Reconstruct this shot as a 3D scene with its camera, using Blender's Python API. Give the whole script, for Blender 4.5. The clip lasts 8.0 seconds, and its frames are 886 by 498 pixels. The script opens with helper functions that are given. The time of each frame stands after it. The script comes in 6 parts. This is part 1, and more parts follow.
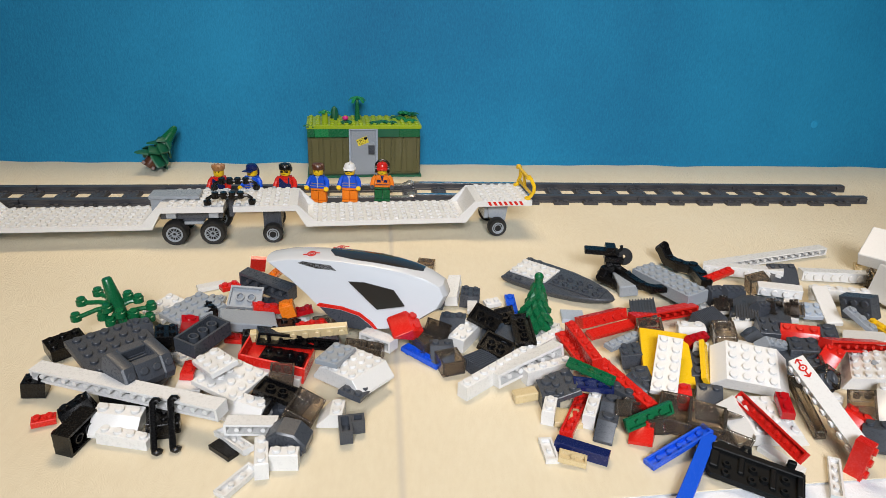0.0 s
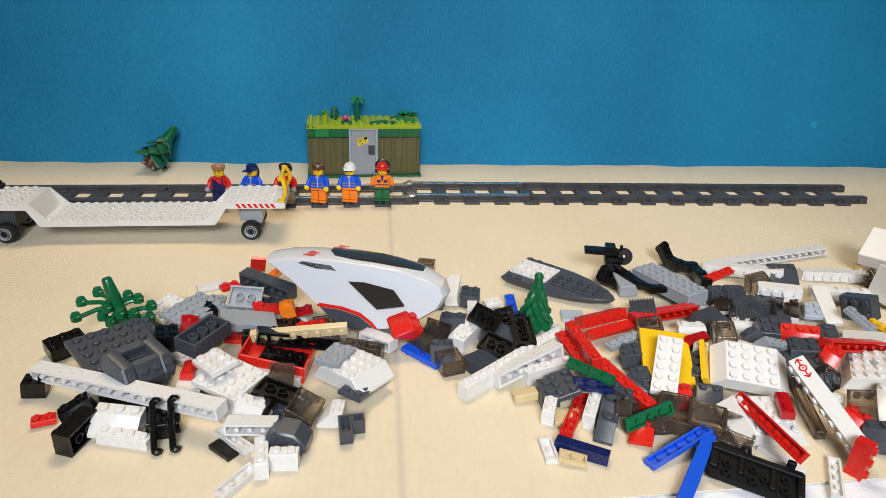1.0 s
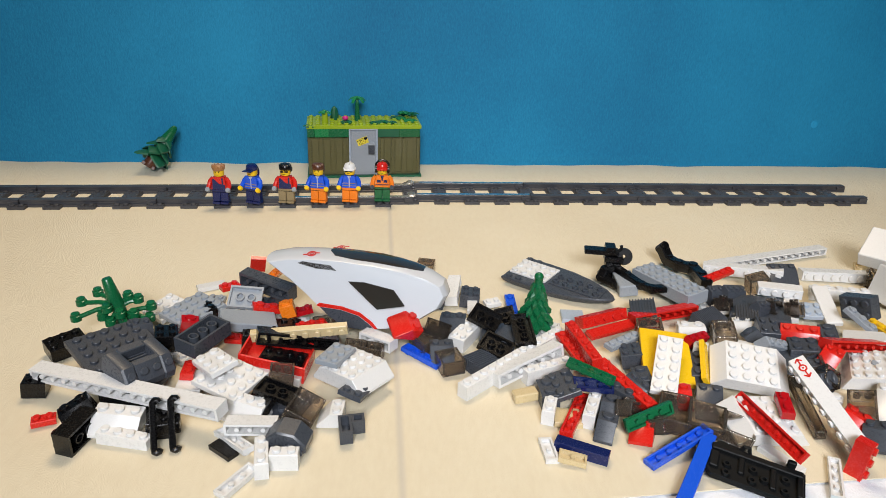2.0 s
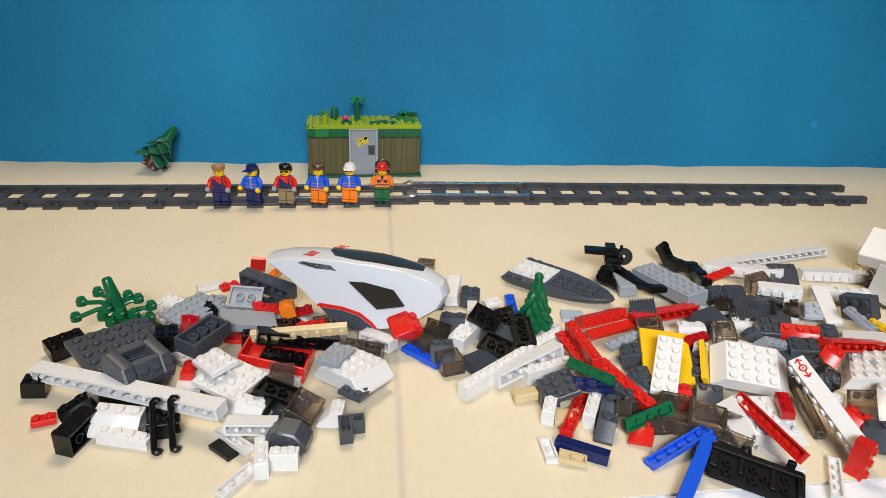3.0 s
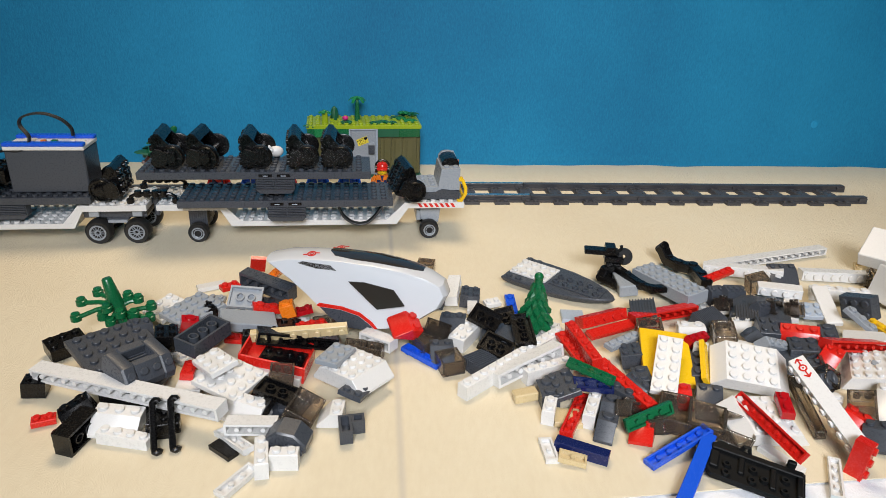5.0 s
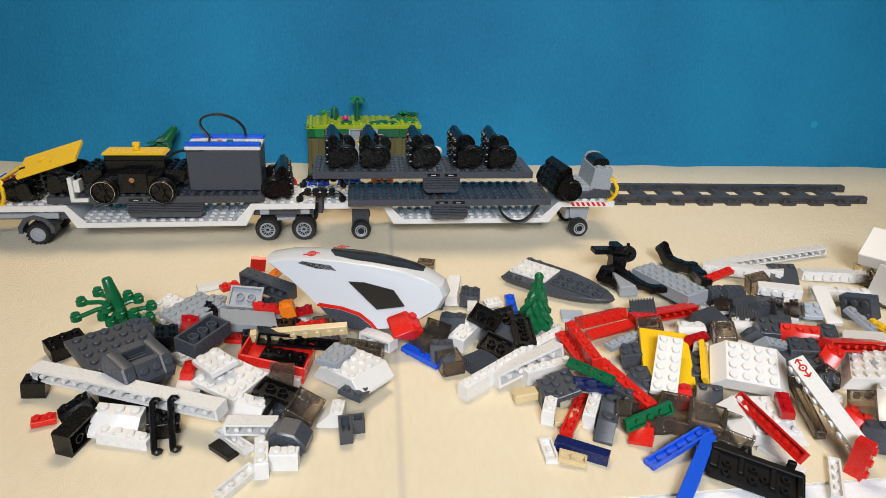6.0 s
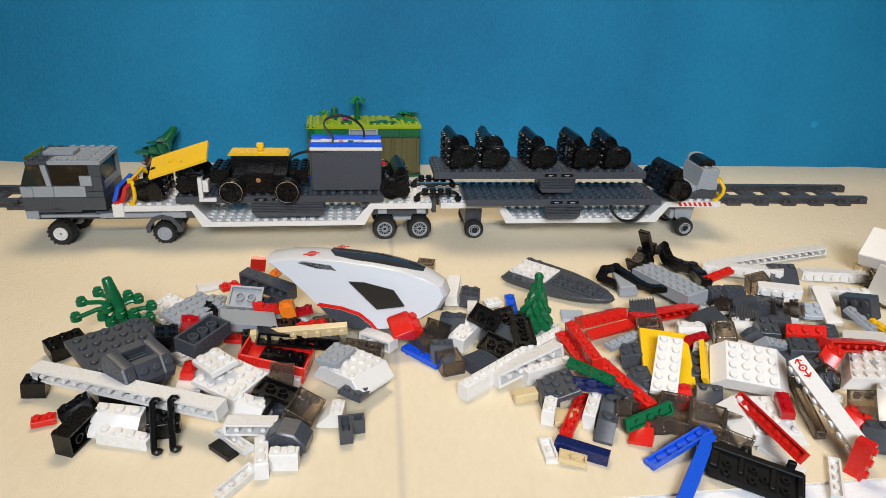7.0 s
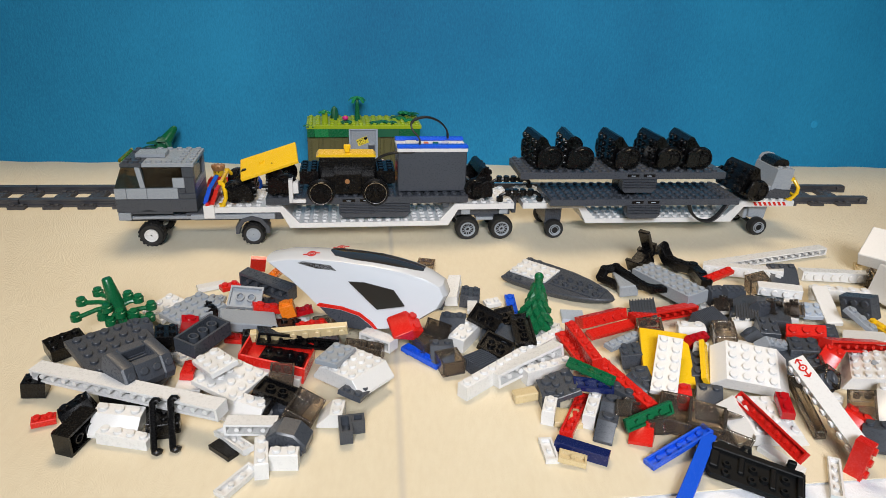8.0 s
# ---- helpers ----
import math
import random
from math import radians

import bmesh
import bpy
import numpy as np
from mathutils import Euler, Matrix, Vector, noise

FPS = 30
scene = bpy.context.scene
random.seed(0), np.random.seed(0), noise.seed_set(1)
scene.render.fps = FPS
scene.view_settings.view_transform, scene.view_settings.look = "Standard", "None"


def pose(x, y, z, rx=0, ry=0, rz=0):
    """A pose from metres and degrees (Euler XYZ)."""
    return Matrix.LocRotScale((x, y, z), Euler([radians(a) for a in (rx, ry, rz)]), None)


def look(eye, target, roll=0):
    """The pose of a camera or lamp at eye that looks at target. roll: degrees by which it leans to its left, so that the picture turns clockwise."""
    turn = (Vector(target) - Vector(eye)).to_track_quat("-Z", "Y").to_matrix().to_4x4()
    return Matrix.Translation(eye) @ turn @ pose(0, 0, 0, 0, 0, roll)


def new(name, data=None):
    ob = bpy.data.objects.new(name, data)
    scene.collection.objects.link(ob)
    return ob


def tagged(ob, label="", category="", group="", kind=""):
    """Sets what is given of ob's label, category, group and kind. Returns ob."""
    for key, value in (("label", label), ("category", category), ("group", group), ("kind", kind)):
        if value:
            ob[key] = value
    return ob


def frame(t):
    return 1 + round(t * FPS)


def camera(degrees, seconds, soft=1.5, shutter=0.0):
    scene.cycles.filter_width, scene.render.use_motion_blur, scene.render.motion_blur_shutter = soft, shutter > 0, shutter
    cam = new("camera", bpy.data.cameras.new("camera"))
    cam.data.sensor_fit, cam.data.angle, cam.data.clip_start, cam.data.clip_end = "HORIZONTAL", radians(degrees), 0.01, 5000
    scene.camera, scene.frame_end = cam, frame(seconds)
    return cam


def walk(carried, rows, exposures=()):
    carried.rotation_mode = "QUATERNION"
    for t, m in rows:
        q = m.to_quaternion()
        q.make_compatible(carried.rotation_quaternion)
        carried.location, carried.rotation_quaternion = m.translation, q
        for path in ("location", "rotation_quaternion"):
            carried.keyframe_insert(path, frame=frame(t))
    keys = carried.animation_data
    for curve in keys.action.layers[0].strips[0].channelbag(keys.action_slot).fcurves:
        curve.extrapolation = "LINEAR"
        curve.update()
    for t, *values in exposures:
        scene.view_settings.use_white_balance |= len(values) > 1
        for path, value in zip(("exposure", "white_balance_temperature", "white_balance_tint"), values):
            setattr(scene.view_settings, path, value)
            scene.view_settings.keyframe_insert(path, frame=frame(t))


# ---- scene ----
cam = camera(67.34, 8.0, soft=0.5)
EYE = (0.0, 0.0, 0.23497)
AIM = (0.0, 0.54113, 0.0)
walk(cam, [(0.0, look(EYE, AIM, 2.19)), (8.0, look(EYE, AIM, 2.19))])

# ---------------------------------------------------------------- light
world = bpy.data.worlds.new("room_air")
scene.world = world
world.use_nodes = True
world.node_tree.nodes["Background"].inputs[0].default_value = (1.0, 0.93, 0.82, 1)
world.node_tree.nodes["Background"].inputs[1].default_value = 0.055
scene.view_settings.exposure = 0.0


def room_lamp(name, m, sx, sy, watts, colour, spread=180):
    data = bpy.data.lights.new(name, "AREA")
    data.shape, data.size, data.size_y, data.energy, data.color = "RECTANGLE", sx, sy, watts, colour
    data.spread = radians(spread)
    ob = new(name, data)
    ob.matrix_world = m
    return ob


# ceiling lamp over the table, and an added cool fill from behind the camera
room_lamp("ceiling_lamp_light", look((-0.10, 0.92, 1.40), (-0.05, 0.50, 0), 0), 0.62, 0.46, 8.0, (1.0, 0.79, 0.54), 138)
room_lamp("front_fill", look((0.10, -0.90, 0.92), (0.10, 0.50, 0.03), 0), 0.65, 0.5, 5.35, (0.93, 0.945, 1.0), 72)

# ---------------------------------------------------------------- materials
MM = 0.001


def P(x, y, z, rx=0, ry=0, rz=0):
    return pose(x * MM, y * MM, z * MM, rx, ry, rz)


def node_material(name):
    mat = bpy.data.materials.new(name)
    mat.use_nodes = True
    nt = mat.node_tree
    return mat, nt, nt.nodes["Principled BSDF"]


def link(nt, a, b):
    nt.links.new(a, b)


def noise_node(nt, scale, detail=3.0, rough=0.55, stretch=None):
    co = nt.nodes.new("ShaderNodeTexCoord")
    tex = nt.nodes.new("ShaderNodeTexNoise")
    tex.inputs["Scale"].default_value = scale
    tex.inputs["Detail"].default_value = detail
    tex.inputs["Roughness"].default_value = rough
    if stretch:
        mp = nt.nodes.new("ShaderNodeMapping")
        mp.inputs["Scale"].default_value = stretch
        link(nt, co.outputs["Object"], mp.inputs["Vector"])
        link(nt, mp.outputs["Vector"], tex.inputs["Vector"])
    else:
        link(nt, co.outputs["Object"], tex.inputs["Vector"])
    return tex


def ramp_node(nt, source, stops):
    r = nt.nodes.new("ShaderNodeValToRGB")
    while len(r.color_ramp.elements) < len(stops):
        r.color_ramp.elements.new(0.5)
    for e, (pos, c) in zip(r.color_ramp.elements, stops):
        e.position, e.color = pos, (*c, 1) if len(c) == 3 else c
    link(nt, source, r.inputs["Fac"])
    return r


def bump_node(nt, b, source, strength, dist):
    bm = nt.nodes.new("ShaderNodeBump")
    bm.inputs["Strength"].default_value = strength
    bm.inputs["Distance"].default_value = dist
    link(nt, source, bm.inputs["Height"])
    link(nt, bm.outputs["Normal"], b.inputs["Normal"])
    return bm


def plastic(name, rgb, rough=0.24, vary=0.06, gloss=0.5):
    """Moulded glossy plastic: slight tone shift from piece to piece, smudges and scuffs in the gloss, a faint mould ripple."""
    mat, nt, b = node_material(name)
    info = nt.nodes.new("ShaderNodeObjectInfo")
    smudge = noise_node(nt, 90, 4)
    scuff = noise_node(nt, 700, 3, 0.7, (1, 6, 1))
    lo = tuple(c * (1 - vary) for c in rgb)
    hi = tuple(min(1, c * (1 + vary)) for c in rgb)
    mixv = nt.nodes.new("ShaderNodeMath")
    mixv.operation = "MULTIPLY_ADD"
    link(nt, smudge.outputs["Fac"], mixv.inputs[0])
    mixv.inputs[1].default_value = 0.6
    link(nt, info.outputs["Random"], mixv.inputs[2])
    half = nt.nodes.new("ShaderNodeMath")
    half.operation = "MULTIPLY"
    half.inputs[1].default_value = 0.62
    link(nt, mixv.outputs[0], half.inputs[0])
    r = ramp_node(nt, half.outputs[0], [(0.1, lo), (0.9, hi)])
    link(nt, r.outputs["Color"], b.inputs["Base Color"])
    rr = nt.nodes.new("ShaderNodeMapRange")
    rr.inputs["From Min"].default_value, rr.inputs["From Max"].default_value = 0.3, 0.75
    rr.inputs["To Min"].default_value, rr.inputs["To Max"].default_value = rough * 0.75, rough * 1.5
    link(nt, scuff.outputs["Fac"], rr.inputs["Value"])
    link(nt, rr.outputs["Result"], b.inputs["Roughness"])
    b.inputs["IOR"].default_value = 1.5
    b.inputs["Specular IOR Level"].default_value = gloss
    bump_node(nt, b, smudge.outputs["Fac"], 0.08, 0.0006)
    return mat


def clear_plastic(name, rgb, rough=0.06):
    mat, nt, b = node_material(name)
    b.inputs["Base Color"].default_value = (*rgb, 1)
    b.inputs["Transmission Weight"].default_value = 0.93
    b.inputs["IOR"].default_value = 1.3
    n = noise_node(nt, 400, 3)
    r = ramp_node(nt, n.outputs["Fac"], [(0.3, (rough,) * 3), (0.8, (rough * 2.5,) * 3)])
    link(nt, r.outputs["Color"], b.inputs["Roughness"])
    return mat


C = {
    "white": plastic("white_plastic", (0.69, 0.69, 0.68), 0.28, 0.05),
    "pearl": plastic("pearl_white_plastic", (0.60, 0.62, 0.65), 0.18, 0.03),
    "light grey": plastic("light_grey_plastic", (0.285, 0.315, 0.35), 0.26),
    "pale grey": plastic("pale_blue_grey_plastic", (0.38, 0.44, 0.52), 0.28),
    "dark grey": plastic("dark_grey_plastic", (0.052, 0.059, 0.072), 0.28, 0.1, 0.42),
    "black": plastic("black_plastic", (0.0035, 0.0035, 0.004), 0.24, 0.15, 0.36),
    "matt black": plastic("matt_black_plastic", (0.005, 0.0055, 0.006), 0.55, 0.15, 0.22),
    "red": plastic("red_plastic", (0.58, 0.016, 0.010), 0.24),
    "dark red": plastic("clear_red_plastic", (0.40, 0.006, 0.010), 0.12),
    "blue": plastic("blue_plastic", (0.010, 0.085, 0.62), 0.22),
    "navy": plastic("navy_plastic", (0.006, 0.014, 0.085), 0.22),
    "green": plastic("green_plastic", (0.006, 0.115, 0.040), 0.24),
    "forest": plastic("forest_green_plastic", (0.006, 0.10, 0.045), 0.42),
    "mid green": plastic("mid_green_plastic", (0.012, 0.20, 0.06), 0.26),
    "yellow": plastic("yellow_plastic", (0.80, 0.50, 0.012), 0.24),
    "skin": plastic("yellow_head_plastic", (0.80, 0.52, 0.012), 0.28),
    "orange": plastic("orange_plastic", (0.80, 0.20, 0.012), 0.25),
    "tan": plastic("tan_plastic", (0.60, 0.48, 0.27), 0.28),
    "brown": plastic("brown_plastic", (0.085, 0.030, 0.014), 0.28),
    "hair tan": plastic("tan_hair_plastic", (0.33, 0.16, 0.065), 0.3),
    "lime": plastic("lime_plastic", (0.28, 0.38, 0.012), 0.3),
    "olive": plastic("olive_plastic", (0.105, 0.098, 0.038), 0.32),
    "magenta": plastic("magenta_plastic", (0.55, 0.02, 0.20), 0.3),
    "khaki": plastic("khaki_plastic", (0.25, 0.19, 0.10), 0.3),
    "rail": plastic("rail_grey_plastic", (0.052, 0.053, 0.060), 0.36, 0.1),
    "rubber": plastic("tyre_rubber", (0.010, 0.010, 0.010), 0.55),
    "cable": plastic("cable_rubber", (0.007, 0.007, 0.007), 0.45),
    "smoke": clear_plastic("smoky_brown_clear_plastic", (0.50, 0.43, 0.36)),
    "dark smoke": clear_plastic("dark_smoky_clear_plastic", (0.26, 0.22, 0.19)),
    "clear yellow": clear_plastic("clear_yellow_plastic", (0.85, 0.75, 0.05)),
    "tinted": plastic("tinted_window_plastic", (0.030, 0.026, 0.022), 0.08),
    "cab glass": clear_plastic("brown_cab_glass", (0.13, 0.095, 0.055)),
}
mat, nt, b = node_material("chrome_rail_metal")
b.inputs["Base Color"].default_value, b.inputs["Metallic"].default_value = (0.75, 0.75, 0.76, 1), 1.0
n = noise_node(nt, 500, 3, 0.6, (0.1, 1, 1))
r = ramp_node(nt, n.outputs["Fac"], [(0.3, (0.15,) * 3), (0.8, (0.4,) * 3)])
link(nt, r.outputs["Color"], b.inputs["Roughness"])
C["metal"] = mat


def cloth_material():
    mat, nt, b = node_material("cream_tablecloth")
    big = noise_node(nt, 5, 4)
    fine = noise_node(nt, 260, 4, 0.65, (1, 0.35, 1))
    weave = nt.nodes.new("ShaderNodeTexWave")
    weave.inputs["Scale"].default_value = 900
    weave.inputs["Distortion"].default_value = 3
    co = nt.nodes.new("ShaderNodeTexCoord")
    link(nt, co.outputs["Object"], weave.inputs["Vector"])
    add = nt.nodes.new("ShaderNodeMix")
    add.inputs["Factor"].default_value = 0.35
    link(nt, big.outputs["Fac"], add.inputs["A"])
    link(nt, fine.outputs["Fac"], add.inputs["B"])
    r = ramp_node(nt, add.outputs["Result"], [(0.3, (0.68, 0.59, 0.42)), (0.55, (0.745, 0.665, 0.49)), (0.75, (0.79, 0.72, 0.55))])
    # fold line: the crease's soft shade painted into the colour as grey
    sep = nt.nodes.new("ShaderNodeSeparateXYZ")
    link(nt, co.outputs["Object"], sep.inputs[0])
    run = nt.nodes.new("ShaderNodeMath")
    run.operation = "MULTIPLY_ADD"
    link(nt, sep.outputs["Y"], run.inputs[0])
    run.inputs[1].default_value = 0.105
    link(nt, sep.outputs["X"], run.inputs[2])
    off = nt.nodes.new("ShaderNodeMath")
    off.operation = "ADD"
    off.inputs[1].default_value = 0.0206 - 0.3 * 0.105
    link(nt, run.outputs[0], off.inputs[0])
    gap = nt.nodes.new("ShaderNodeMath")
    gap.operation = "ABSOLUTE"
    link(nt, off.outputs[0], gap.inputs[0])
    fold_shade = nt.nodes.new("ShaderNodeMapRange")
    fold_shade.interpolation_type = "SMOOTHSTEP"
    fold_shade.inputs["From Min"].default_value = 0.0
    fold_shade.inputs["From Max"].default_value = 0.0034
    fold_shade.inputs["To Min"].default_value = 0.55
    fold_shade.inputs["To Max"].default_value = 0.0
    link(nt, gap.outputs[0], fold_shade.inputs["Value"])
    shade_mix = nt.nodes.new("ShaderNodeMix")
    shade_mix.data_type = "RGBA"
    link(nt, fold_shade.outputs["Result"], shade_mix.inputs["Factor"])
    link(nt, r.outputs["Color"], shade_mix.inputs[6])
    shade_mix.inputs[7].default_value = (0.50, 0.46, 0.40, 1)
    link(nt, shade_mix.outputs[2], b.inputs["Base Color"])
    b.inputs["Roughness"].default_value = 0.72
    b.inputs["Sheen Weight"].default_value = 0.1
    m2 = nt.nodes.new("ShaderNodeMix")
    m2.inputs["Factor"].default_value = 0.3
    link(nt, fine.outputs["Fac"], m2.inputs["A"])
    link(nt, weave.outputs["Fac"], m2.inputs["B"])
    bump_node(nt, b, m2.outputs["Result"], 0.45, 0.0007)
    return mat


def paper_material(name, lo, mid, hi):
    mat, nt, b = node_material(name)
    big = noise_node(nt, 3.5, 5)
    fine = noise_node(nt, 620, 4, 0.75, (1, 1, 0.36))
    mixn = nt.nodes.new("ShaderNodeMix")
    mixn.inputs["Factor"].default_value = 0.5
    link(nt, big.outputs["Fac"], mixn.inputs["A"])
    link(nt, fine.outputs["Fac"], mixn.inputs["B"])
    r = ramp_node(nt, mixn.outputs["Result"], [(0.32, lo), (0.5, mid), (0.68, hi)])
    link(nt, r.outputs["Color"], b.inputs["Base Color"])
    b.inputs["Roughness"].default_value = 0.7
    b.inputs["Specular IOR Level"].default_value = 0.32
    bump_node(nt, b, fine.outputs["Fac"], 0.5, 0.0007)
    return mat


C["cloth"] = cloth_material()
C["backdrop"] = paper_material("blue_backdrop_card", (0.003, 0.125, 0.27), (0.006, 0.19, 0.37), (0.012, 0.26, 0.475))
C["pale card"] = paper_material("pale_blue_card", (0.010, 0.22, 0.44), (0.014, 0.28, 0.52), (0.02, 0.32, 0.58))
C["navy card"] = paper_material("navy_card", (0.004, 0.012, 0.07), (0.006, 0.016, 0.09), (0.010, 0.022, 0.11))
C["teal"] = paper_material("teal_table_paint", (0.02, 0.20, 0.19), (0.03, 0.24, 0.23), (0.04, 0.28, 0.27))
C["paper"] = paper_material("white_sheet", (0.70, 0.73, 0.78), (0.76, 0.79, 0.84), (0.80, 0.83, 0.87))
# grey of the added room shell, set by how much light it bounces
C["wall paint"] = paper_material("room_paint", (0.30, 0.30, 0.30), (0.34, 0.34, 0.34), (0.38, 0.38, 0.38))
C["sign"] = plastic("yellow_sticker", (0.75, 0.60, 0.05), 0.4)


# ---------------------------------------------------------------- mesh building
class Shape:
    """Collects solid pieces, in millimetres, into one mesh."""

    def __init__(self):
        self.v, self.f, self.mi, self.m = [], [], [], 0

    def add(self, verts, faces):
        k = len(self.v)
        self.v += [tuple(p) for p in verts]
        self.f += [tuple(i + k for i in f) for f in faces]
        self.mi += [self.m] * len(faces)
        return self

    def box(self, x0, y0, z0, x1, y1, z1, c=0.35, m=None):
        """A box with chamfered edges; m: an optional matrix."""
        c = min(c, (x1 - x0) * 0.3, (y1 - y0) * 0.3, (z1 - z0) * 0.3)
        lo, hi = (x0, y0, z0), (x1, y1, z1)
        verts, at = [], {}
        for s in ((a, b_, d) for a in (0, 1) for b_ in (0, 1) for d in (0, 1)):
            for ax in range(3):
                p = [hi[i] if s[i] else lo[i] for i in range(3)]
                for i in range(3):
                    if i != ax:
                        p[i] += -c if s[i] else c
                at[s, ax] = len(verts)
                verts.append(Vector(p))
        faces = []
        for ax in range(3):
            i, j = [k for k in range(3) if k != ax]
            for side in (0, 1):
                def key(a, d, ax=ax, i=i, j=j, side=side):
                    s = [0, 0, 0]
                    s[ax], s[i], s[j] = side, a, d
                    return at[tuple(s), ax]
                faces.append((key(0, 0), key(1, 0), key(1, 1), key(0, 1)))
        for ax in range(3):
            i, j = [k for k in range(3) if k != ax]
            for a in (0, 1):
                for d in (0, 1):
                    s0, s1 = [0, 0, 0], [0, 0, 0]
                    s1[ax] = 1
                    s0[i] = s1[i] = a
                    s0[j] = s1[j] = d
                    faces.append((at[tuple(s0), i], at[tuple(s1), i], at[tuple(s1), j], at[tuple(s0), j]))
        for s in ((a, b_, d) for a in (0, 1) for b_ in (0, 1) for d in (0, 1)):
            faces.append((at[s, 0], at[s, 1], at[s, 2]))
        if m is not None:
            verts = [m @ p for p in verts]
        return self.add(verts, faces)

    def lathe(self, profile, m=None, seg=16, cap=True):
        """Turns a profile of (radius, height) about z."""
        verts, faces, n = [], [], len(profile)
        for r_, z in profile:
            for k in range(seg):
                a = 2 * math.pi * k / seg
                verts.append(Vector((r_ * math.cos(a), r_ * math.sin(a), z)))
        for i in range(n - 1):
            for k in range(seg):
                q = (k + 1) % seg
                faces.append((i * seg + k, i * seg + q, (i + 1) * seg + q, (i + 1) * seg + k))
        if cap and profile[0][0] > 0.01:
            faces.append(tuple(range(seg - 1, -1, -1)))
        if cap and profile[-1][0] > 0.01:
            faces.append(tuple(range((n - 1) * seg, n * seg)))
        if m is not None:
            verts = [m @ p for p in verts]
        return self.add(verts, faces)

    def cyl(self, x, y, z, r_, h, axis="z", seg=16, c=0.25):
        turn = {"z": Matrix(), "x": Matrix.Rotation(math.pi / 2, 4, "Y"), "y": Matrix.Rotation(-math.pi / 2, 4, "X")}[axis]
        c = min(c, h * 0.3, r_ * 0.3)
        return self.lathe([(r_ - c, 0), (r_, c), (r_, h - c), (r_ - c, h)], Matrix.Translation((x, y, z)) @ turn, seg)

    def stud(self, x, y, z, seg=14):
        return self.lathe([(2.4, -0.2), (2.4, 1.4), (2.1, 1.7)], Matrix.Translation((x, y, z)), seg)

    def studs(self, x0, y0, z, nx, ny):
        for i in range(nx):
            for j in range(ny):
                self.stud(x0 + 8 * i + 4, y0 + 8 * j + 4, z)
        return self

    def prism(self, pts, y0, y1, m=None, c=0.3):
        """A polygon in x and z, drawn out along y, with softened rims at both ends."""
        n = len(pts)
        cx, cz = sum(p[0] for p in pts) / n, sum(p[1] for p in pts) / n
        def inset(p):
            d = math.hypot(p[0] - cx, p[1] - cz)
            k = max(0.0, 1 - c / max(d, 0.01))
            return cx + (p[0] - cx) * k, cz + (p[1] - cz) * k
        rings = [([inset(p) for p in pts], y0), (pts, y0 + c), (pts, y1 - c), ([inset(p) for p in pts], y1)]
        verts = [Vector((p[0], y, p[1])) for ring, y in rings for p in ring]
        faces = [tuple(range(n)), tuple(range(4 * n - 1, 3 * n - 1, -1))]
        for i in range(3):
            for k in range(n):
                q = (k + 1) % n
                faces.append((i * n + k, (i + 1) * n + k, (i + 1) * n + q, i * n + q))
        if m is not None:
            verts = [m @ p for p in verts]
        return self.add(verts, faces)

    def tube(self, pts, r_, seg=10):
        """A round bar through the points."""
        pts = [Vector(p) for p in pts]
        verts, faces = [], []
        side = None
        for i, p in enumerate(pts):
            d = (pts[min(i + 1, len(pts) - 1)] - pts[max(i - 1, 0)]).normalized()
            if side is None:
                side = d.orthogonal().normalized()
            side = (side - d * side.dot(d)).normalized()
            up = d.cross(side)
            for k in range(seg):
                a = 2 * math.pi * k / seg
                verts.append(p + (side * math.cos(a) + up * math.sin(a)) * r_)
        for i in range(len(pts) - 1):
            for k in range(seg):
                q = (k + 1) % seg
                faces.append((i * seg + k, i * seg + q, (i + 1) * seg + q, (i + 1) * seg + k))
        faces += [tuple(range(seg - 1, -1, -1)), tuple(range((len(pts) - 1) * seg, len(pts) * seg))]
        return self.add(verts, faces)

    def ball(self, x, y, z, rx, ry, rz, seg=14, rings=9):
        prof = [(math.sin(math.pi * i / rings), -math.cos(math.pi * i / rings)) for i in range(rings + 1)]
        return self.lathe(prof, Matrix.Translation((x, y, z)) @ Matrix.Diagonal((rx, ry, rz, 1)), seg)

    def shell(self, x0, y0, x1, y1, h, wall=1.5, roof=1.2, c=0.3):
        """A brick body, open below, with its walls and roof."""
        o = [(x0, y0), (x1, y0), (x1, y1), (x0, y1)]
        t = [(x0 + c, y0 + c), (x1 - c, y0 + c), (x1 - c, y1 - c), (x0 + c, y1 - c)]
        w = [(x0 + wall, y0 + wall), (x1 - wall, y0 + wall), (x1 - wall, y1 - wall), (x0 + wall, y1 - wall)]
        v = [(*p, 0) for p in o] + [(*p, h - c) for p in o] + [(*p, h) for p in t] + [(*p, 0) for p in w] + [(*p, h - roof) for p in w]
        f = [(8, 9, 10, 11), (19, 18, 17, 16)]
        for k in range(4):
            q = (k + 1) % 4
            f += [(k, q, 4 + q, 4 + k), (4 + k, 4 + q, 8 + q, 8 + k), (q, k, 12 + k, 12 + q), (12 + q, 12 + k, 16 + k, 16 + q)]
        return self.add([Vector(p) for p in v], f)

    def mesh(self, name, *mats):
        me = bpy.data.meshes.new(name)
        me.from_pydata([(a * MM, b_ * MM, d * MM) for a, b_, d in self.v], [], self.f)
        for mname in mats:
            me.materials.append(C[mname])
        me.polygons.foreach_set("material_index", self.mi)
        bm = bmesh.new()
        bm.from_mesh(me)
        bmesh.ops.recalc_face_normals(bm, faces=bm.faces)
        for e in bm.edges:
            e.smooth = len(e.link_faces) == 2 and e.calc_face_angle(0) < radians(32)
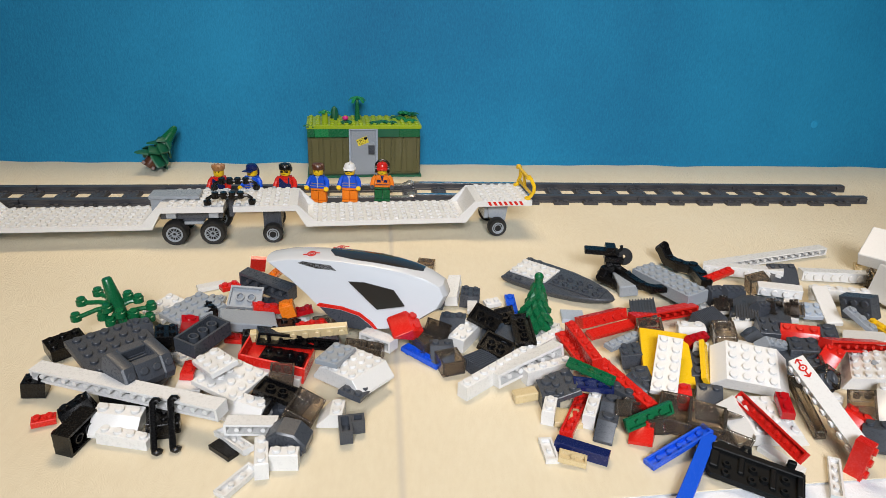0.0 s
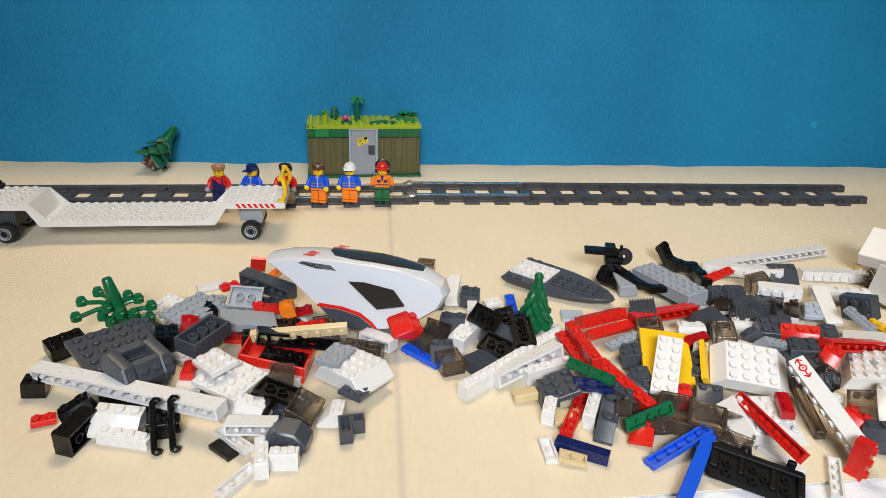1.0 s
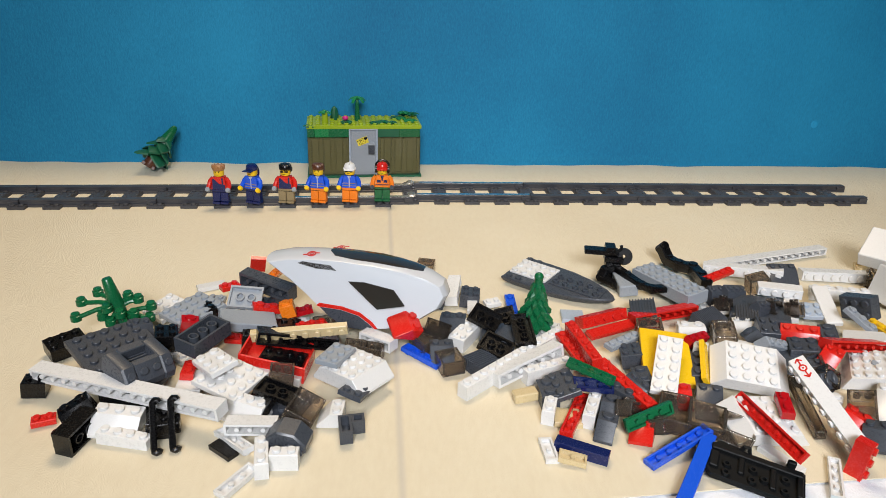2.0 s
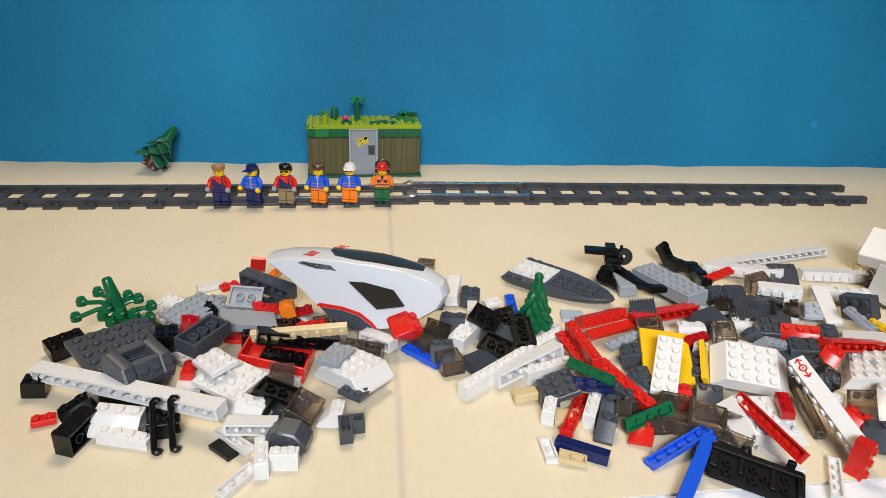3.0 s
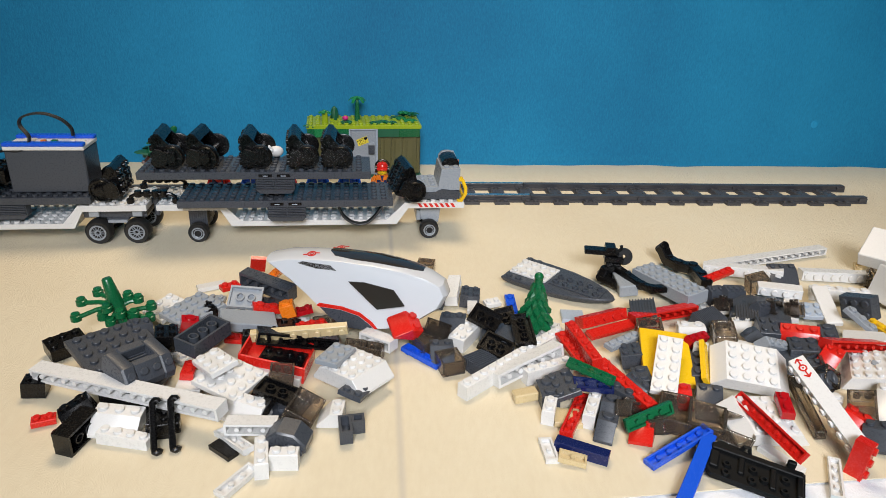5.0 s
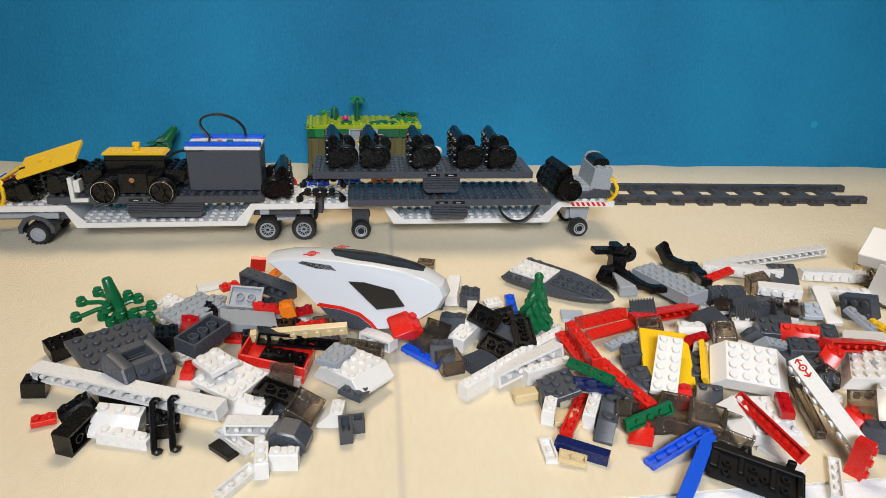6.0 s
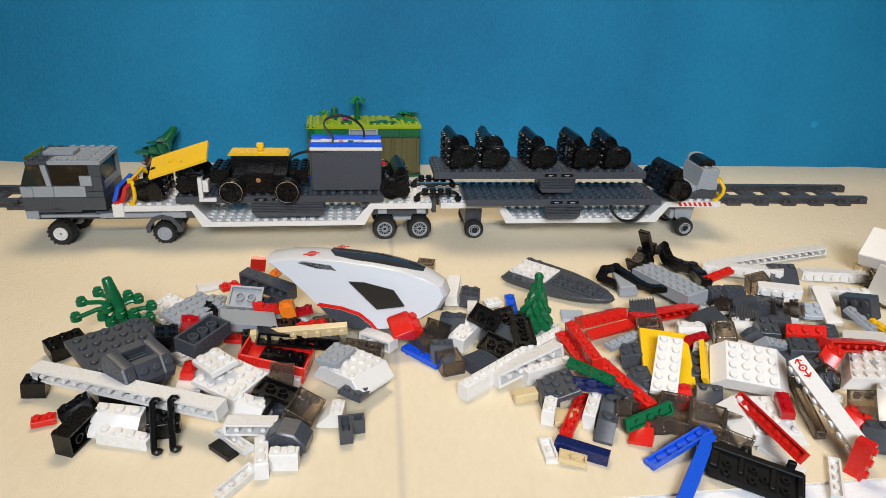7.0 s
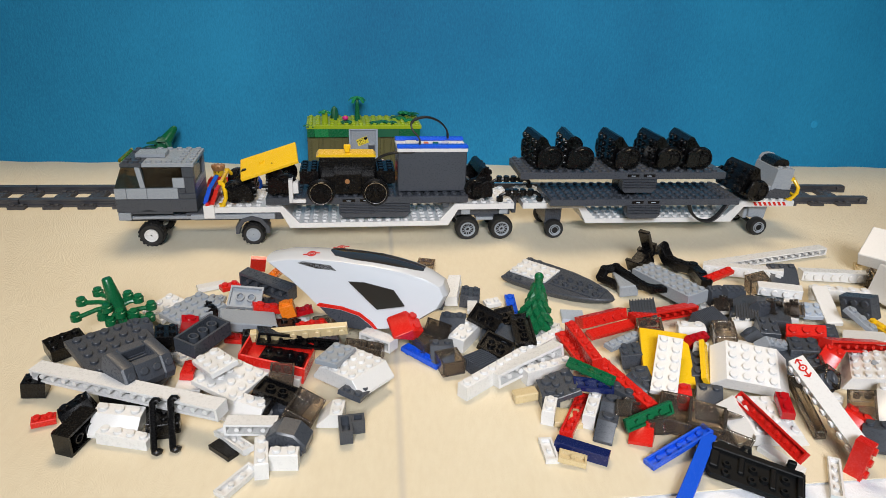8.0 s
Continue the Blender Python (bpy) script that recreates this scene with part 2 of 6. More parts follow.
        for fc in bm.faces:
            fc.smooth = True
        bm.to_mesh(me)
        bm.free()
        return me


def part(name, shape, material, parent, label="", m=None):
    """Links a shape (or a ready mesh) as one mesh object under a thing or a part."""
    mats = material if isinstance(material, tuple) else (material,)
    ob = new(name, shape.mesh(name, *mats) if isinstance(shape, Shape) else shape)
    ob.parent = parent
    if m is not None:
        ob.matrix_basis = m
    return tagged(ob, label=label)


def thing(name, label, category, group="", kind="", m=None, shape=None, material=None):
    """A top-level thing: an Empty at its base, or one mesh."""
    data = None
    if shape is not None:
        data = shape.mesh(name, *(material if isinstance(material, tuple) else (material,))) if isinstance(shape, Shape) else shape
    ob = new(name, data)
    if m is not None:
        ob.matrix_basis = m
    return tagged(ob, label, category, group, kind)


# ---------------------------------------------------------------- the setting
CREASE = 0.105


def rolling(x, y):
    """The cloth's slight unevenness, in mm."""
    far = max(0.0, min(1.0, (y - 0.1117 * x - 700) / 95.0))
    n = noise.noise(Vector((x * 0.012, y * 0.012, 0.3)))
    crease = math.exp(-((x + 20.6 + (y - 300) * CREASE) / 2.6) ** 2)
    return -0.25 + 0.25 * n + far * far * (1.6 + 2.2 * noise.noise(Vector((x * 0.018, 3.1, 0)))) - 0.7 * crease + 0.4 * math.exp(-((x + 26 + (y - 300) * CREASE) / 3.6) ** 2)


def cloth():
    xs = list(np.arange(-1500, -640, 40)) + list(np.arange(-640, -66, 6)) + list(np.arange(-66, -8, 0.8)) + list(np.arange(-8, 760, 6)) + list(np.arange(760, 1240, 40))
    vs, fs = [], []
    ny = 118
    for i, x in enumerate(xs):
        near = 248 + (x - 90) * 0.149 + 2.0 * noise.noise(Vector((x * 0.01, 7, 0))) if x > -100 else 219 - (x + 100) * -0.02
        farend = 806 + 0.1117 * x
        for j in range(ny):
            y = near + (farend - near) * (j / (ny - 1))
            vs.append((x, y, rolling(x, y)))
    for i in range(len(xs) - 1):
        for j in range(ny - 1):
            a = i * ny + j
            fs.append((a, a + ny, a + ny + 1, a + 1))
    s = Shape()
    s.add(vs, fs)
    ob = thing("ground", "cream woven tablecloth with a faint fold line, spread flat", "tablecloth", kind="structure", shape=s, material="cloth")
    sol = ob.modifiers.new("thickness", "SOLIDIFY")
    sol.thickness, sol.offset = 0.0006, -1
    return ob


def setting():
    cloth()
    s = Shape().box(-1500, -700, -30, 1500, 1100, -1.4, 2)
    thing("table_top", "teal painted table top under the cloth", "table", kind="structure", shape=s, material="teal")
    s = Shape().box(-190, -13, -1.3, 420, 60, -0.95, 0.1, Matrix.Translation((90.9, 248.5, 0)) @ Matrix.Rotation(radians(8.5), 4, "Z"))
    thing("paper_sheet", "white paper sheet showing under the edge of the tablecloth", "paper", kind="structure", shape=s, material="paper")
    # bent card backdrop, which curls forward at its end
    vs, fs = [], []
    pts = []
    for i in range(0, 61):
        x = -1450 + i * 34
        pts.append((x, 803 + 0.1117 * x))
    x0, y0 = pts[-1]
    for i in range(1, 15):
        a = radians(6.4 - 7 * i)
        x0, y0 = x0 + 11 * math.cos(a), y0 + 11 * math.sin(a)
        pts.append((x0, y0))
    for i, (x, y) in enumerate(pts):
        for j in range(13):
            z = -2 + j * 25
            vs.append((x, y + j * 1.2, z))
    for i in range(len(pts) - 1):
        for j in range(12):
            a = i * 13 + j
            fs.append((a, a + 13, a + 14, a + 1))
    s = Shape()
    s.add(vs, fs)
    ob = thing("backdrop", "plain blue card backdrop standing behind the scene", "backdrop", kind="structure", shape=s, material="backdrop")
    sol = ob.modifiers.new("thickness", "SOLIDIFY")
    sol.thickness = 0.002
    # thin disc of paler blue set on the backdrop
    s = Shape().lathe([(0.5, 0.9), (3.0, 1.0), (4.6, 0.8), (5.2, 0.4), (5.2, 0)], Matrix.Rotation(math.pi / 2, 4, "X"), 14)
    thing("backdrop_spot", "pale round spot on the blue card", "backdrop", kind="structure", shape=s, material="pale card", m=P(471.8, 857.1, 57.7, -2.7, 0, 6.4))
    s = Shape().box(0, 0, 0, 300, 4, 300, 0.5)
    thing("backdrop_side", "dark navy card standing beside the blue backdrop", "backdrop", kind="structure", shape=s, material="navy card", m=P(612, 905, -1, 0, 0, -22))
    # unseen room shell, added to enclose the table and bounce light
    for name, box in (("wall_north", (-2300, 2200, -760, 2300, 2300, 1800)), ("wall_south", (-2300, -2300, -760, 2300, -2200, 1800)),
                      ("wall_east", (2200, -2200, -760, 2300, 2200, 1800)), ("wall_west", (-2300, -2200, -760, -2200, 2200, 1800)),
                      ("floor", (-2300, -2300, -860, 2300, 2300, -760)), ("ceiling", (-2300, -2300, 1800, 2300, 2300, 1900))):
        thing(name, "plain unseen room surface, added to bounce light", "wall", kind="structure", shape=Shape().box(*box, 1), material="wall paint")


setting()


# ---------------------------------------------------------------- railway track
def tie_mesh():
    s = Shape()
    s.prism([(-8.4, 0), (8.4, 0), (7.2, 3.2), (-7.2, 3.2)], 7, 58)
    s.box(-8, 0, 0, 8, 9, 3.2, 0.5)
    s.box(-8, 56, 0, 8, 64, 3.2, 0.5)
    for y in (3.6, 60.2):
        s.stud(-4, y, 3.2, 10).stud(4, y, 3.2, 10)
    for x in (-4, 4):
        for y in (20, 28, 36, 44):
            s.stud(x, y, 3.2, 10)
    s.box(-7, 24, 3.1, 7, 40, 4.4, 0.4)
    return s.mesh("tie", "rail")


def rail_mesh():
    s = Shape()
    prof = [(-4.6, 0), (4.6, 0), (4.6, 2.2), (2.6, 3.4), (2.6, 5.2), (3.2, 5.9), (3.2, 7.8), (-3.2, 7.8), (-3.2, 5.9), (-2.6, 5.2), (-2.6, 3.4), (-4.6, 2.2)]
    s.prism(prof, 0.3, 127.7, Matrix.Rotation(-math.pi / 2, 4, "Z"), 0.2)
    s.box(118, -4.8, 2.6, 127.6, 4.8, 6.6, 0.4)
    return s.mesh("rail", "rail")


TIE, RAIL = tie_mesh(), rail_mesh()
CAP = Shape().box(0.4, -2.6, 7.7, 127.6, 2.6, 8.2, 0.25).mesh("metal_strip", "metal")
CLIP = Shape().box(-4.5, -4.4, 5.8, 4.5, 4.4, 8.6, 0.8).box(-2.5, -5.2, 5.0, 2.5, 5.2, 9.2, 0.8).mesh("contact_clip", "metal")


def track(x, y, yaw, metal=False):
    t = thing("track_segment", "dark grey plastic toy railway track section" + (" with metal rail caps" if metal else " lying on the cloth"), "toy track", "railway line", m=P(x, y, 0, 0, 0, yaw))
    for v in (12, 52):
        rl = part("rail", RAIL, None, t, m=P(0, v, 0))
        if metal:
            part("metal_strip", CAP, None, rl, "thin bright metal strip")
            part("contact_clip", CLIP, None, rl, "pale clip at the joint", m=P(0.5, 0, 0))
    for k in range(4):
        part("tie", TIE, None, t, m=P(32 * k, 0, 0))


for k in (-12, -8, -4, 0, 4, 8):
    d = 32 * k + 8
    a = radians(7.7)
    track(-419.6 + d * math.cos(a), 593.5 + d * math.sin(a), 7.7, k == 8)
for k in (-1, 3, 7, 11):
    d = 32 * k + 8
    a = radians(5.84)
    track(-10.8 + d * math.cos(a), 655.7 + d * math.sin(a), 5.84, k == -1)


# ---------------------------------------------------------------- container hut
def hut():
    t = thing("container_hut", "olive corrugated toy container hut with lime planted roof", "toy building", m=P(-156.6, 730, 0, 0, 0, 10.0))
    body = Shape()
    for x0, x1 in ((0, 46), (79, 128)):
        body.box(x0, 3, 3, x1, 7, 47.5, 0.4)
    body.box(0, 3, 3, 4, 47, 47.5, 0.4)
    body.box(124, 3, 3, 128, 47, 47.5, 0.4)
    body.box(0, 43, 3, 128, 47, 47.5, 0.4)
    part("wall", body, "olive", t)
    rib = Shape().prism([(0, 5), (3.2, 5), (3.2, 46), (0, 46)], 0, 2.4).mesh("wall_rib", "olive")
    panel = Shape().box(0, 0, 6, 7.2, 1.1, 45, 0.5).mesh("wall_panel", "olive")
    for x in (0.4, 13.5, 26.5, 40, 82, 94.5, 107, 123.8):
        part("wall_rib", rib, None, t, m=P(x, 0.8, 0))
    for x in (4.8, 18, 31.5, 86.2, 98.6, 112.5):
        part("wall_panel", panel, None, t, m=P(x, 1.9, 0))
    part("base_plate", Shape().box(-1.5, -2, 0, 129.5, 48, 3.0, 0.3), "forest", t, "dark green base plate")
    for x0, n, c in ((0, 1, "green"), (8, 2, "mid green"), (24, 3, "green"), (79, 3, "forest"), (103, 3, "green")):
        part("band_brick", Shape().box(x0 + 0.1, 0.4, 47.6, x0 + n * 8 - 0.1 - (1 if x0 == 24 else 0), 47, 57.2, 0.3), c, t, m=P(0, -0.6, 0))
    part("door_lintel", Shape().box(46, 1.5, 57.0, 79, 8, 57.4, 0.1), "light grey", t)
    door = part("door", Shape().box(46.4, 1.2, 3, 78.6, 6, 57.2, 0.5).box(49.2, 0.5, 6, 76, 1.6, 54.5, 0.5), "light grey", t, "grey plastic door")
    part("door_frame", Shape().box(46.2, -0.6, 3, 47.9, 4, 57.3, 0.3).box(77, -0.6, 3, 78.7, 4, 57.3, 0.3).box(47.9, -0.6, 55.6, 77, 4, 57.3, 0.3), "pale grey", door)
    part("door_lock", Shape().box(68, -2.2, 28, 75, 0.6, 38.5, 0.6).box(69, -2.7, 29, 74, -2, 34, 0.3), "dark grey", door, "dark lock box with a pale top")
    part("lock_cap", Shape().box(67.8, -2.6, 38.5, 75.2, 0.6, 41.5, 0.5), "light grey", door)
    sign = part("sign", Shape().box(-8.4, -0.35, -5.2, 8.4, 0, 5.2, 0.1), "sign", door, "yellow warning sticker reading KEEP OUT", m=P(61.5, 0.4, 43, 0, -22, 0) @ Matrix.Scale(0.76, 4))
    for txt, dx, dz in (("KEEP", -2.2, 0.4), ("OUT", -0.6, -4.4)):
        cu = bpy.data.curves.new("lettering", "FONT")
        cu.body, cu.size, cu.align_x, cu.extrude = txt, 5.4 * MM, "CENTER", 0.05 * MM
        tx = new("lettering", cu)
        tx.data.materials.append(C["black"])
        tx.parent = sign
        tx.matrix_basis = P(dx, -0.45, dz, 90, 0, 0)
    part("mark", Shape().prism([(0, 0), (3.6, 0), (4.6, 2.4), (3.4, 4.6), (2.2, 3.4), (0.8, 4.8), (-0.6, 2.4)], -0.15, 0.1, None, 0.05), "black", sign, m=P(3.8, -0.4, 0.2))
    roof = part("roof", Shape().box(-0.6, -1, 57.2, 72, 48, 61.0, 0.3).box(72.1, -1, 57.2, 128.6, 48, 61.2, 0.3).studs(0, 0, 61.1, 16, 6), "lime", t, "lime green studded plate")
    # plants on the roof
    def sprig(x, y, col, r_, n, z=61):
        s = Shape()
        r_ = r_ * 0.95
        for k in range(n):
            a = 2 * math.pi * k / n + x
            s.prism([(0, 0), (r_ * 0.5, 1.4), (r_, 0.4), (r_ * 1.12, 1.2), (r_ * 0.5, 2.8), (0, 2.2)], -1.7, 1.7, Matrix.Translation((x, y, z)) @ Matrix.Rotation(a, 4, "Z"))
        s.cyl(x, y, z - 0.5, 2.6, 3.4)
        part("plant", s, col, roof, "small green plastic plant sprig")
    sprig(3, 4, "forest", 7, 5, 58.5)
    sprig(44, 12, "green", 8, 6)
    sprig(77, 9, "green", 7, 6)
    sprig(86, 13, "green", 8, 6)
    sprig(96, 9, "green", 6, 5)
    sprig(108, 31, "mid green", 8, 6)
    sprig(118, 20, "mid green", 9, 6)
    sprig(104, 36, "forest", 8, 6)
    sprig(122, 33, "green", 8, 5, 66)
    sprig(112, 40, "mid green", 7, 5, 66)
    part("flower", Shape().ball(43, 14, 66.5, 3.6, 3.6, 2.6).cyl(43, 14, 61, 1.2, 4), "magenta", roof, "pink flower head")
    s = Shape().lathe([(3.6, 0), (3.2, 12), (2.6, 12.5)], Matrix.Translation((20, 12, 61)))
    part("reed", s, "lime", roof, "lime green reed cone")
    s = Shape().prism([(-6, -2), (0, 0), (6, -2.4), (7, -0.6), (0, 2), (-7, -0.4)], -2, 2, Matrix.Translation((20, 12, 74)))
    s.prism([(-6, -2), (0, 0), (6, -2.4), (7, -0.6), (0, 2), (-7, -0.4)], -2, 2, Matrix.Translation((20, 12, 74.3)) @ Matrix.Rotation(1.3, 4, "Z"))
    part("reed_leaf", s, "mid green", roof)
    part("palm_trunk", Shape().lathe([(3.8, 0), (3.0, 5), (2.2, 16), (1.8, 24), (1.2, 25)], Matrix.Translation((57, 26, 61))), "green", roof)
    s = Shape()
    for k in range(5):
        s.prism([(0, 0), (4, 1.6), (8, 0.2), (10.4, -2.6), (10, -1), (7, 2.2), (3, 3.4), (0, 2)], -1.8, 1.8, Matrix.Translation((57, 26, 85)) @ Matrix.Rotation(k * 1.257 + 0.4, 4, "Z"))
    part("palm_leaf", s, "mid green", roof, "drooping palm leaves")
    part("bush", Shape().lathe([(4.6, 0), (4.8, 6), (3.2, 13), (0.8, 15)], Matrix.Translation((31, 32, 61)), 9), "forest", roof)


hut()


# ---------------------------------------------------------------- toy figures: one plain mesh each
def figure(x, y, legs, torso, hair, style, turn, hand, collar=None):
    """One plain doll: stepped legs, tapering torso, bent arms, round head and its headgear."""
    mats = [legs, torso, "skin", hair, hand, collar or torso, "black", "khaki"]
    s = Shape()
    for sx in (-7.9, 0.15):
        s.box(sx, -3.8, 0, sx + 7.7, 3.8, 2.6, 0.4).box(sx, -2.2, 2.4, sx + 7.7, 3.6, 12.5, 0.5)
    s.box(-7.8, -2.4, 12.3, 7.8, 3.6, 15.4, 0.5)
    s.m = 1
    s.prism([(-7.8, 15.4), (7.8, 15.4), (5.6, 28.2), (-5.6, 28.2)], -3.6, 3.6)
    for sg in (-1, 1):
        s.tube([(sg * 6.2, 0, 26.2), (sg * 8.6, -0.6, 23.5), (sg * 9.8, -2.4, 19.6), (sg * 9.9, -5.6, 17.2)], 2.3, 10)
    s.m = 4
    for sg in (-1, 1):
        s.lathe([(2.2, -1.6), (2.5, 0), (2.2, 1.6)], Matrix.Translation((sg * 9.9, -7.4, 16.4)) @ Matrix.Rotation(0.9, 4, "X"), 12)
    s.m = 5
    if torso == "red":
        s.prism([(-6.6, 15.6), (6.6, 15.6), (5.9, 20.5), (0.5, 21.5), (-4.6, 26.5), (-5.8, 26)], -3.8, -3.4, None, 0.1)
        s.box(3.0, -3.8, 20.4, 4.6, -3.4, 27.4, 0.1)
    elif torso == "orange":
        s.prism([(-1.8, 28), (1.8, 28), (0.4, 22), (-0.4, 22)], -3.8, -3.4, None, 0.1)
        s.box(-5.2, -3.8, 20.4, -1.4, -3.4, 23.2, 0.1).box(1.4, -3.8, 20.4, 5.2, -3.4, 23.2, 0.1).box(-6.6, -3.75, 17.6, 6.6, -3.45, 18.6, 0.1)
    else:
        s.box(-0.5, -3.8, 16, 0.5, -3.4, 27.2, 0.1).prism([(-2.2, 28.1), (2.2, 28.1), (0.4, 25.4), (-0.4, 25.4)], -3.8, -3.4, None, 0.1)
        s.m = 7
        s.box(-6.2, -3.78, 20.0, -0.8, -3.45, 20.9, 0.1).box(0.8, -3.78, 20.0, 6.2, -3.45, 20.9, 0.1).box(-6.8, -3.78, 17.4, 6.8, -3.45, 18.2, 0.1)
    s.m = 2
    s.lathe([(2.4, 28.0), (2.4, 29.0), (4.6, 29.2), (5.1, 30.2), (5.1, 36.6), (4.6, 37.6), (2.2, 38)], None, 18)
    s.m = 3
    if style == "hair":
        s.lathe([(5.5, 34.2), (6.3, 35.2), (6.4, 37.4), (5.0, 39.8), (2.2, 40.8)], Matrix.Translation((0, 0.6, 0)), 12)
        s.box(-6.0, -0.4, 31.0, 6.0, 6.0, 37.4, 1.6)
        for k in range(7):
            a = k * 0.9
            s.ball(4.2 * math.cos(a), 0.4 + 3.8 * math.sin(a), 38.6, 2.2, 2.2, 1.7, 8, 6)
    elif style == "spiky":
        s.lathe([(5.4, 34.4), (6.2, 35.6), (6.0, 38), (3.2, 40)], None, 11)
        for k in range(10):
            a = k * 0.63
            s.lathe([(1.9, 0), (1.4, 1.6), (0.5, 3.0)], Matrix.Translation((4.6 * math.cos(a), 4.6 * math.sin(a), 37.2)) @ Matrix.Rotation(0.5, 4, Vector((-math.sin(a), math.cos(a), 0))), 7)
    elif style == "cap":
        s.lathe([(5.5, 34.6), (5.9, 35.6), (5.6, 38.2), (3.8, 40.4), (1.2, 41)], None, 16)
        s.prism([(-4.6, 0), (4.6, 0), (3.4, 1.0), (-3.4, 1.0)], -11, -4, Matrix.Translation((0, 0, 34.8)))
        s.lathe([(3.4, 0), (3.8, 5), (2.6, 9), (1.0, 10)], Matrix.Translation((0, 6.2, 27)), 10)
    else:
        s.lathe([(6.6, 34.6), (6.6, 35.3), (5.8, 35.6), (5.6, 38), (4.0, 40.2), (1.4, 41)], None, 18)
        s.prism([(-5, 0), (5, 0), (4, 0.9), (-4, 0.9)], -8.6, -4, Matrix.Translation((0, 0, 34.6)))
        s.box(-0.9, -5, 39.6, 0.9, 5, 41.3, 0.5)
    s.m = 6
    if style == "helmet" or (style == "hair" and hair == "black"):
        s.box(-3.8, -5.5, 32.4, -0.3, -4.3, 34.3, 0.4).box(0.3, -5.5, 32.4, 3.8, -4.3, 34.3, 0.4)
    else:
        for e in (-1.7, 1.7):
            s.cyl(e, -5.3, 33.2, 0.6, 1.0, "y", 8)
            s.box(e - 1.0, -5.2, 34.4, e + 1.0, -4.5, 34.8, 0.1)
    s.box(-1.6, -5.3, 30.7, 1.2, -4.75, 31.1, 0.1)
    for sg in (-1, 1):
        s.box(sg * 4 - 3.6, -2.5, 12.4, sg * 4 + 3.6, -2.2, 12.9, 0.1)
    if style == "muffs":
        for sg in (-1, 1):
            s.cyl(sg * 6.0 - 1.4, 0.4, 33.6, 3.9, 2.8, "x", 12)
        s.tube([(-6.6, 1.5, 35), (-6.4, 2.2, 38.6), (-3.8, 2.6, 41.6), (0, 2.8, 42.6), (3.8, 2.6, 41.6), (6.4, 2.2, 38.6), (6.6, 1.5, 35)], 1.0, 8)
    label = {"spiky": "tan spiky hair", "cap": "dark blue cap", "hair": "moulded hair", "helmet": "white helmet", "muffs": "red helmet and black earmuffs"}[style]
    a = radians(7.7)
    return thing("toy_figure", "plain toy figure, %s, %s top, %s legs" % (label, torso, legs), "toy figure", "row of toy figures",
                 m=P(x - 3.9 * math.sin(a), y + 4.3, 4.9, 0, 0, 7.7 + turn), shape=s, material=tuple(mats))


figure(-221.5, 618.7, "navy", "red", "hair tan", "spiky", -8, "light grey", "navy")
figure(-190.3, 623.8, "navy", "blue", "navy", "cap", -25, "skin", "pale grey")
figure(-158.7, 629.0, "khaki", "red", "black", "hair", -10, "light grey", "navy")
figure(-127.2, 634.2, "orange", "blue", "brown", "hair", -14, "skin", "pale grey")
figure(-96.3, 639.3, "orange", "blue", "white", "helmet", -10, "skin", "pale grey")
figure(-64.1, 645.4, "green", "orange", "red", "muffs", -4, "dark grey", "navy")


# ---------------------------------------------------------------- toy trees
def leaf(s, m, r_, w, rise, droop, th=1.6):
    """One stiff leaf: narrow root, broad middle, pointed drooping tip, with a ridge along it."""
    mid = r_ * 0.55
    top = [(0, -w * 0.45, rise), (0, w * 0.45, rise), (mid, -w, rise * 0.35 - droop * 0.2), (mid, w, rise * 0.35 - droop * 0.2), (mid, 0, rise * 0.75), (r_, 0, -droop), (r_ * 0.9, -w * 0.3, -droop * 0.8), (r_ * 0.9, w * 0.3, -droop * 0.8), (0, 0, rise * 1.2)]
    low = [(x, y, z - th) for x, y, z in top]
    vs = [m @ Vector(p) for p in top + low]
    up = [(0, 2, 4, 8), (8, 4, 3, 1), (2, 6, 5, 4), (4, 5, 7, 3)]
    rim = [0, 2, 6, 5, 7, 3, 1, 8]
    fs = up + [tuple(i + 9 for i in reversed(f)) for f in up]
    fs += [(rim[i], rim[i] + 9, rim[(i + 1) % 8] + 9, rim[(i + 1) % 8]) for i in range(8)]
    return s.add(vs, fs)


def fallen_tree(m):
    t = thing("toy_fir", "dark green toy fir tree with brown stump, toppled against the backdrop", "toy tree", m=m)
    part("stump", Shape().lathe([(7.6, -2), (8, 0), (8, 9.6), (7.6, 10)], None, 16).box(-8.4, -8.4, -2, -4, -4, 2, 0.4).box(4, -8.4, -2, 8.4, -4, 2, 0.4), "brown", t)
    for z, r_, rise, droop, turn in ((12, 24, 5, 6, 0.5), (20, 19, 5, 5, 1.2), (27, 17, 6, 4, 0.3), (35, 13, 6, 3, 0.9)):
        s = Shape().lathe([(6.5, z - 3), (5.5, z + 6)], None, 10)
        for k in range(4):
            leaf(s, Matrix.Translation((0, 0, z)) @ Matrix.Rotation(k * math.pi / 2 + turn, 4, "Z"), r_, r_ * 0.46, rise, droop, 2.2)
        part("branch_tier", s, "forest", t)
    part("tip", Shape().lathe([(7.6, 36), (7.0, 40), (5.4, 48), (4.0, 55), (2.2, 58), (0.6, 58.6)], None, 20), "green", t)


fallen_tree(P(-338, 727, 9, -20, 36, 8) @ Matrix.Scale(0.92, 4))


